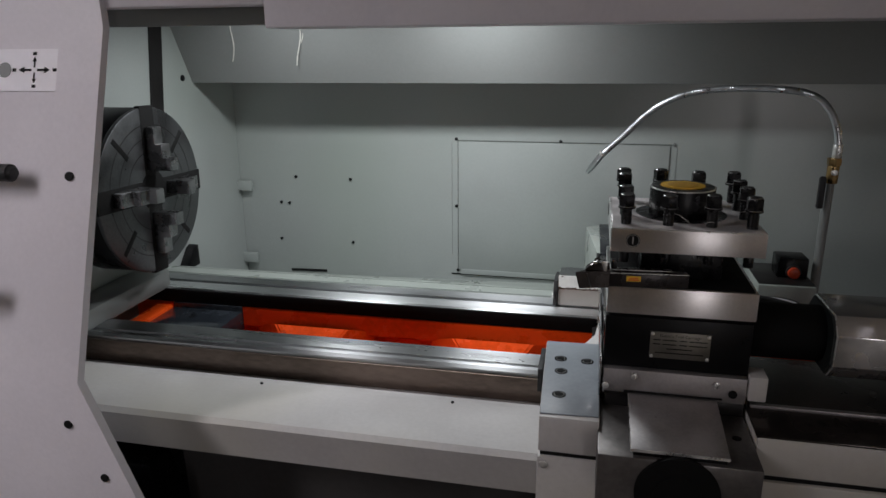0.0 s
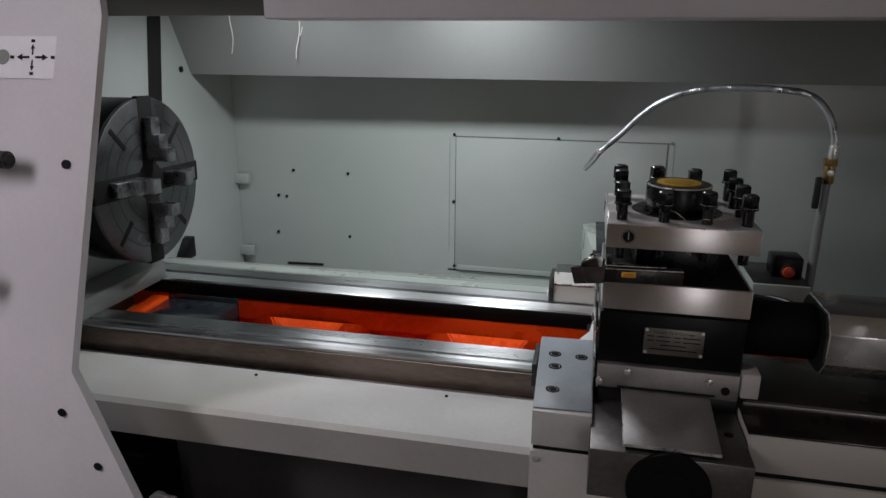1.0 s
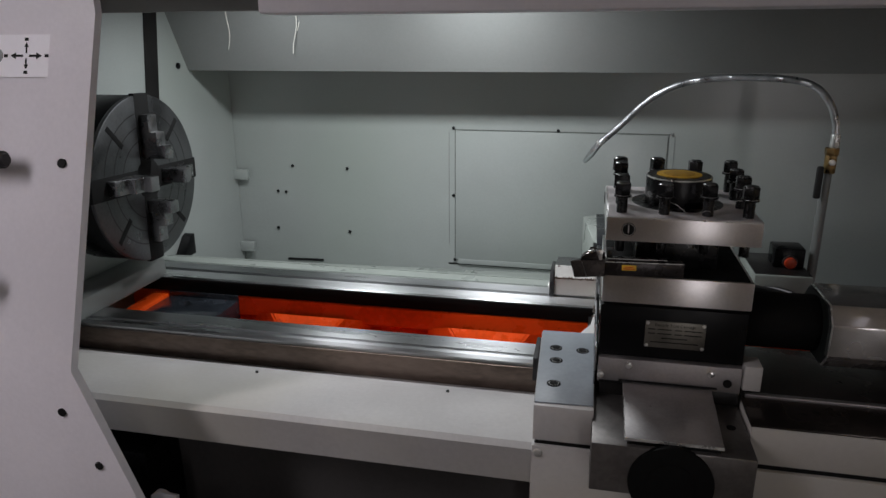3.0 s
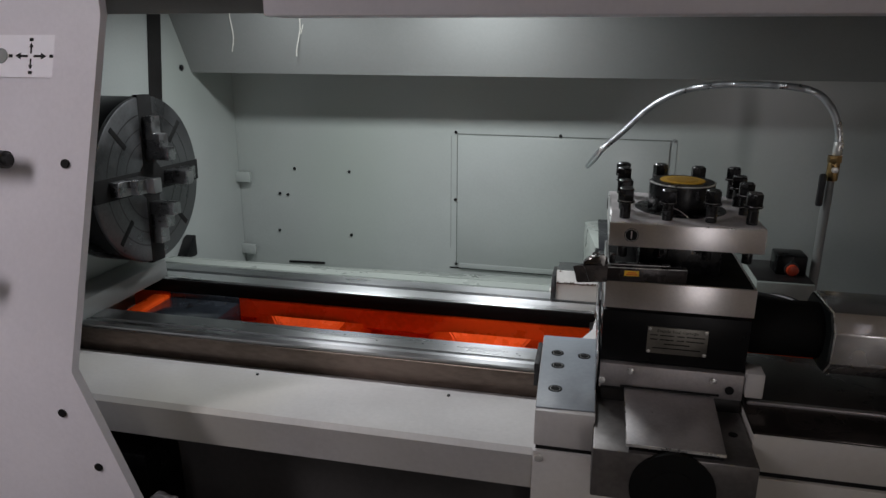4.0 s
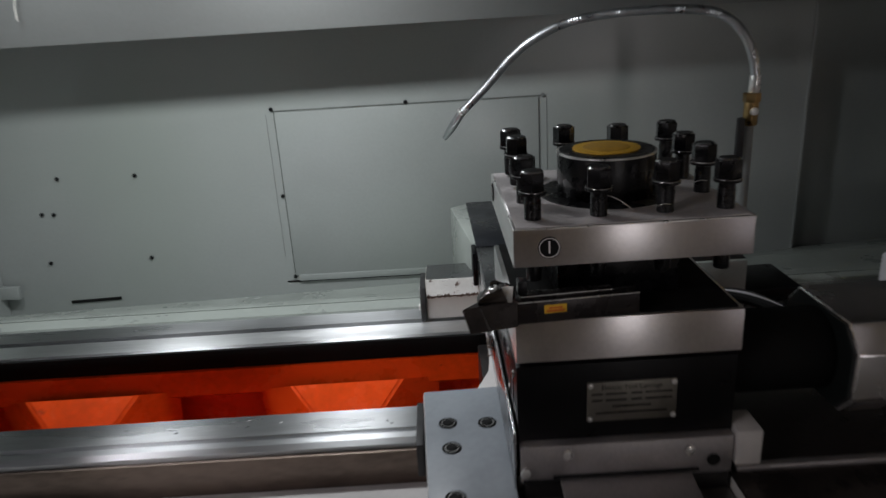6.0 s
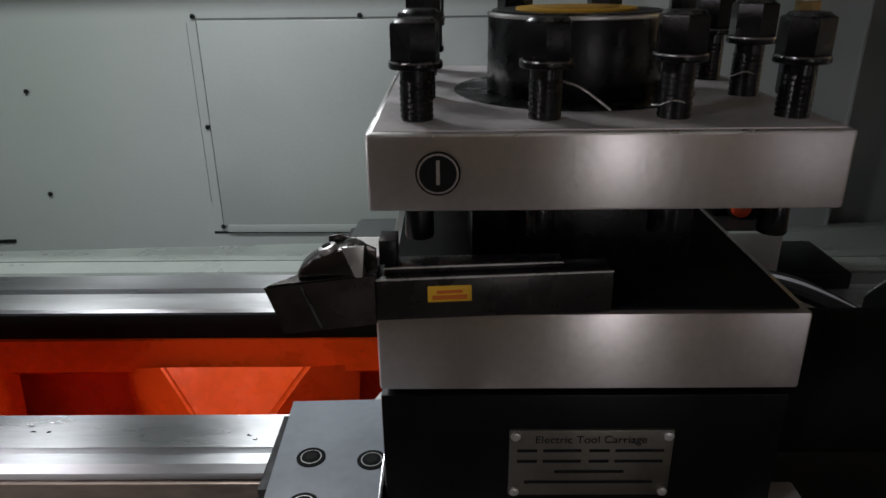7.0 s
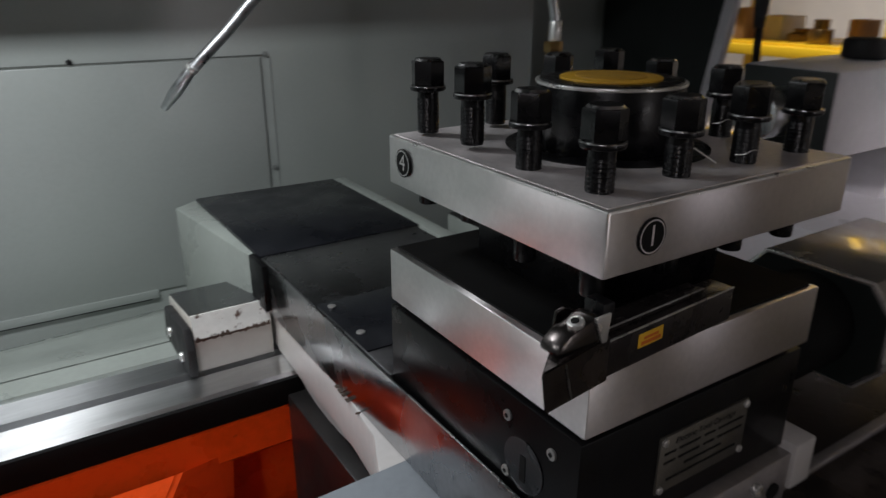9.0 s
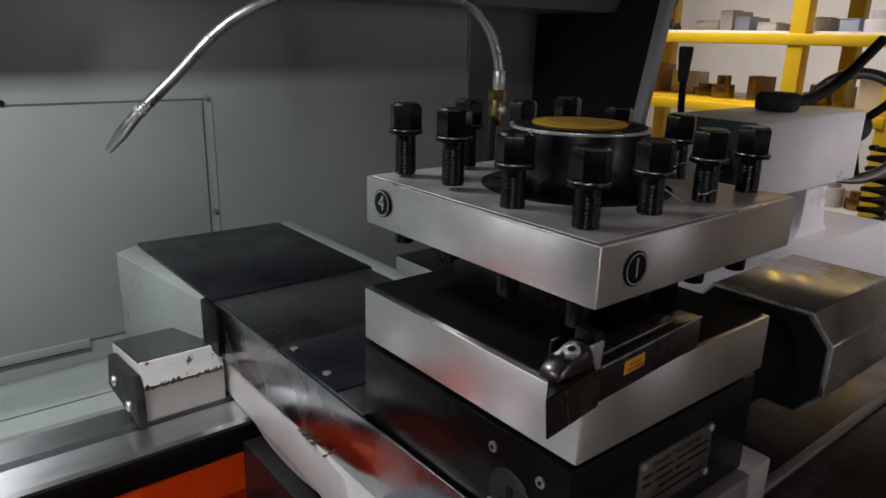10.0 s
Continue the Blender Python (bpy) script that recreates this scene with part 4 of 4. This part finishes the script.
for bx, by, bz in ((0.130, 0.028, 1.208), (0.181, 0.083, 1.212)):
    sw = thing("swarf_curl", (bx, by, 1.2), "thin bright curl of swarf round a clamp bolt", "swarf", "swarf")
    part("strand", tube([(bx + 0.009 * math.cos(a), by + 0.009 * math.sin(a), bz + 0.0015 * math.sin(3 * a)) for a in [math.radians(d) for d in range(200, 340, 30)]], 0.0003, 6), CHROME, sw)

# small flakes stand for the shiny scuff marks on the way
flakes = thing("scuff_flakes", (-0.25, 0.22, 0.889), "small flakes standing for shiny scuffs on the front way", "swarf")
rnd2 = random.Random(12)
for x, y in ((-0.137, 0.209), (-0.142, 0.214), (-0.321, 0.22), (-0.34, 0.228), (-0.335, 0.221), (-0.28, 0.225), (-0.324, 0.234), (-0.41, 0.215), (-0.48, 0.23)):
    bm = box(x - 0.0019, x + 0.0019, y - 0.0008, y + 0.0008, 0.8891, 0.8899, 0.0002)
    for v in bm.verts:
        v.co += 0.0012 * noise.noise_vector(v.co * 900)
        v.co.z = max(v.co.z, 0.8891)
    part("chip", bm, JAW if rnd2.random() < 0.6 else BLUED, flakes)

# ---------------------------------------------------------------- coolant hose
hose = thing("coolant_hose", (0.43, 0.535, 0.90), "chromed flexible coolant hose with brass valve", "coolant hose")
part("flexible_pipe", tube([(-0.008, 0.702, 1.201), (0.035, 0.69, 1.244), (0.075, 0.675, 1.288), (0.113, 0.66, 1.318), (0.166, 0.645, 1.341), (0.239, 0.62, 1.352), (0.337, 0.58, 1.352), (0.386, 0.56, 1.341), (0.414, 0.547, 1.313), (0.430, 0.539, 1.272), (0.434, 0.536, 1.225)], 0.0066, 14, 0.0007, 0.005), HOSE, hose)
AIM = Vector((-0.036, 0.037, -0.055)).normalized()
bm = rod(Vector((-0.011, 0.702, 1.199)) + AIM * 0.020, AIM, 0.0068, 0.044, 24, r2=0.0080, bevel=0.001)
rod(Vector((-0.011, 0.702, 1.199)) + AIM * 0.055, AIM, 0.0079, 0.028, 24, r2=0.0048, bm=bm)
part("nozzle", bm, HOSE, hose, "tapered chrome nozzle")
part("nozzle_collar", rod((-0.011, 0.7, 1.2), (-0.036, 0.037, -0.055), 0.0084, 0.006, 20, bevel=0.001), CHROME, hose)
part("valve", rod((0.43, 0.535, 1.195), "z", 0.011, 0.04, 18, bevel=0.002), BRASS, hose, "worn brass valve")
part("valve_nut", rod((0.43, 0.535, 1.218), "z", 0.013, 0.014, 6, bevel=0.001), BRASS, hose)
part("ferrule", rod((0.433, 0.536, 1.238), "z", 0.0088, 0.026, 20, bevel=0.001), CHROME, hose, "chrome ferrule")
part("valve_screw", rod((0.43, 0.523, 1.198), "y", 0.006, 0.006, 16, bevel=0.001), CHROME, hose)
part("valve_lever", box(0.405, 0.418, 0.52, 0.53, 1.125, 1.19, 0.004), RUBBER, hose, "black valve lever")
part("stand_pipe", rod((0.428, 0.537, 1.045), "z", 0.009, 0.27, 18), HOOD, hose, "grey stand pipe")
part("foot", box(0.41, 0.52, 0.49, 0.60, 0.893, 0.915, 0.003), BLACK, hose)

part("rear_wing", box(0.30, 0.408, 0.45, 0.60, 0.8935, 0.984, 0.004), LEDGE, saddle, "grey-green rear wing of the saddle")
part("dark_top", box(0.302, 0.406, 0.455, 0.598, 0.9841, 0.9855, 0.0005), CASTDARK, saddle, "thin dark sheet on the rear wing's top")
btn = thing("limit_switch_box", (0.375, 0.525, 0.9855), "black switch box with a red-orange button on the saddle", "switch")
part("case", box(0.345, 0.402, 0.50, 0.555, 0.985, 1.026, 0.003), BLACK, btn)
part("button", rod((0.374, 0.495, 0.998), "y", 0.0115, 0.012, 24, bevel=0.003), REDP, btn, "red-orange button")
part("collar", rod((0.374, 0.499, 0.998), "y", 0.0145, 0.006, 24, bevel=0.001), RUBBER, btn)

cablething = thing("cable_bundle", (0.28, 0.2, 0.95), "grey cable loops behind the tool turret", "cable")
for k in range(3):
    part("cable", tube([(0.205, 0.21 + 0.012 * k, 1.03), (0.24, 0.22 + 0.012 * k, 1.035 - 0.006 * k), (0.30, 0.20 + 0.01 * k, 1.03), (0.36, 0.15, 1.01), (0.40, 0.12, 0.99)], 0.006, 10), TAILGREY if k == 1 else RUBBER, cablething)
part("junction", box(0.20, 0.24, 0.212, 0.26, 0.955, 1.03, 0.004), BLACK, cablething)

# ---------------------------------------------------------------- tailstock end
tail = thing("tailstock", (0.95, 0.35, 0.89), "pale grey tailstock with black levers and hand wheel", "tailstock")
part("base", prism([(0.15, 0.893), (0.52, 0.893), (0.52, 0.955), (0.42, 0.99), (0.25, 0.99), (0.15, 0.94)], "x", 0.66, 1.16, 0.005), TAILGREY, tail)
neck = [(0.865, 0.985), (0.888, 0.990), (0.900, 1.005), (0.905, 1.03), (0.905, 1.075), (0.985, 1.075), (0.985, 1.03), (0.992, 1.005), (1.01, 0.990), (1.04, 0.985)]
part("neck", prism(neck, "y", 0.29, 0.41, 0.003), TAILGREY, tail, "curved pale grey neck")
part("body", box(0.70, 1.075, 0.285, 0.425, 1.072, 1.192, 0.006), TAILGREY, tail, "pale grey tailstock body")
# green end face with the body's shaded side put into its colour
part("shaded_end", box(0.6965, 0.7005, 0.287, 0.423, 1.075, 1.190, 0.001), TAILGREEN, tail, "left end face, dark green with its shade painted in")
part("quill", rod((0.665, 0.351, 1.133), "x", 0.034, 0.08, 40, bevel=0.002), WAY, tail, "bright steel quill")
part("clamp_lever", tube([(0.752, 0.44, 1.15), (0.752, 0.444, 1.20), (0.752, 0.446, 1.25)], 0.0055, 12), BLACK, tail, "black upright clamp lever")
part("lever_grip", rod((0.752, 0.447, 1.263), "z", 0.0075, 0.055, 20, r2=0.0115, bevel=0.003), RUBBER, tail)
part("lock_knob", rod((0.90, 0.36, 1.207), "z", 0.034, 0.03, 12, bevel=0.006), RUBBER, tail, "black lobed lock knob")
part("lock_lever", tube([(0.91, 0.35, 1.205), (0.98, 0.335, 1.215), (1.05, 0.32, 1.25), (1.12, 0.30, 1.31)], 0.009, 14), RUBBER, tail, "black slanting lock lever")
bm = bmesh.new()
n, k = 48, 12
rows = [[bm.verts.new((1.20 + 0.011 * math.sin(2 * math.pi * j / k), 0.351 + (0.10 + 0.011 * math.cos(2 * math.pi * j / k)) * math.cos(2 * math.pi * i / n), 1.149 + (0.10 + 0.011 * math.cos(2 * math.pi * j / k)) * math.sin(2 * math.pi * i / n))) for j in range(k)] for i in range(n)]
for i in range(n):
    for j in range(k):
        bm.faces.new((rows[i][j], rows[(i + 1) % n][j], rows[(i + 1) % n][(j + 1) % k], rows[i][(j + 1) % k]))
part("hand_wheel", bm, MOTORM, tail, "grey metal hand wheel rim")
part("wheel_hub", rod((1.165, 0.351, 1.149), "x", 0.03, 0.10, 24, bevel=0.003), CASTDARK, tail)
for a in (0.3, 2.4, 4.5):
    part("spoke", rod((1.20, 0.351 + 0.05 * math.cos(a), 1.149 + 0.05 * math.sin(a)), (0, math.cos(a), math.sin(a)), 0.008, 0.10, 12), CASTDARK, tail)

coil = thing("spiral_cable", (1.32, 0.34, 0.89), "black spiral cable hanging at the tail end", "cable")
part("coil", tube([(1.34 + 0.024 * math.cos(k * 0.9), 0.335 + 0.024 * math.sin(k * 0.9), 0.875 + 0.0031 * k) for k in range(74)], 0.006, 8, 0, 0.02), RUBBER, coil)
part("tail_end", tube([(1.364, 0.335, 0.875), (1.37, 0.34, 0.7), (1.36, 0.36, 0.3), (1.36, 0.36, 0.0)], 0.006, 8, 0, 0.03), RUBBER, coil)
panel = thing("right_end_panel", (1.15, 0.9, 0.7), "green end panel with a white edge, its shade painted in", "splash guard", kind="structure")
# the sheet's colour carries the darkness of a poorly lit panel
part("shaded_sheet", prism([(0.66, 1.45), (0.955, 1.45), (1.10, 1.45), (1.10, 0.60), (0.80, 0.60)], "x", 1.0, 1.01), TAILGREEN, panel)
part("white_edge", prism([(0.635, 1.47), (0.66, 1.47), (0.80, 0.60), (0.775, 0.60)], "x", 0.995, 1.015, 0.002), DOOR, panel, "white folded edge")

# ---------------------------------------------------------------- shop beyond the open end
rack = thing("storage_rack", (4.0, 1.6, 0), "yellow painted steel storage rack with loaded shelves", "rack")
for y in (1.10, 1.62, 2.9):
    for x in (3.7, 4.4):
        part("upright", box(x, x + 0.09, y, y + 0.09, 0, 2.6, 0.006), RACK, rack)
for z in (0.35, 0.90, 1.30, 1.75):
    part("shelf_beam", box(3.69, 3.76, 1.15, 2.98, z, z + 0.06, 0.006), RACK, rack)
    part("shelf_board", box(3.76, 4.48, 1.15, 2.98, z + 0.05, z + 0.075, 0.004), RACK if z == 0.90 else PALE, rack)
rnd = random.Random(9)
KINDS = ((PALE, "pale cardboard box on the rack"), (WOOD, "brown cardboard box on the rack"), (BLUEBOX, "pale blue plastic bin on the rack"), (CASTDARK, "dark metal casting on the rack"), (TAILGREY, "grey metal fixture on the rack"), (BRASS, "brown metal bush on the rack"))
for z in (0.425, 0.975, 1.375):
    y = 1.24
    while y < 2.75:
        w = rnd.uniform(0.05, 0.17)
        h = rnd.uniform(0.05, 0.20) if z < 1.3 else rnd.uniform(0.04, 0.16)
        x = rnd.uniform(3.80, 4.05)
        mat, lab = rnd.choice(KINDS)
        b = thing("stored_part" if mat in (CASTDARK, TAILGREY, BRASS) else "storage_box", (x + 0.1, y + w / 2, z), lab, "metal part" if mat in (CASTDARK, TAILGREY, BRASS) else "box", "goods on the rack")
        if mat in (CASTDARK, TAILGREY, BRASS):
            part("body", rod((x + 0.1, y + w / 2, z + h * 0.3), "z", w / 2, h * 0.6, 20, bevel=0.006), mat, b)
            part("boss", rod((x + 0.1, y + w / 2, z + h * 0.8), "z", w / 3.2, h * 0.4, 16, bevel=0.004), mat, b)
        else:
            part("body", box(x, x + 0.25, y, y + w, z, z + h, 0.006), mat, b)
            part("flap", box(x - 0.004, x + 0.12, y + 0.002, y + w - 0.002, z + h, z + h + 0.006, 0.002), mat, b)
        y += w + rnd.uniform(0.01, 0.08)
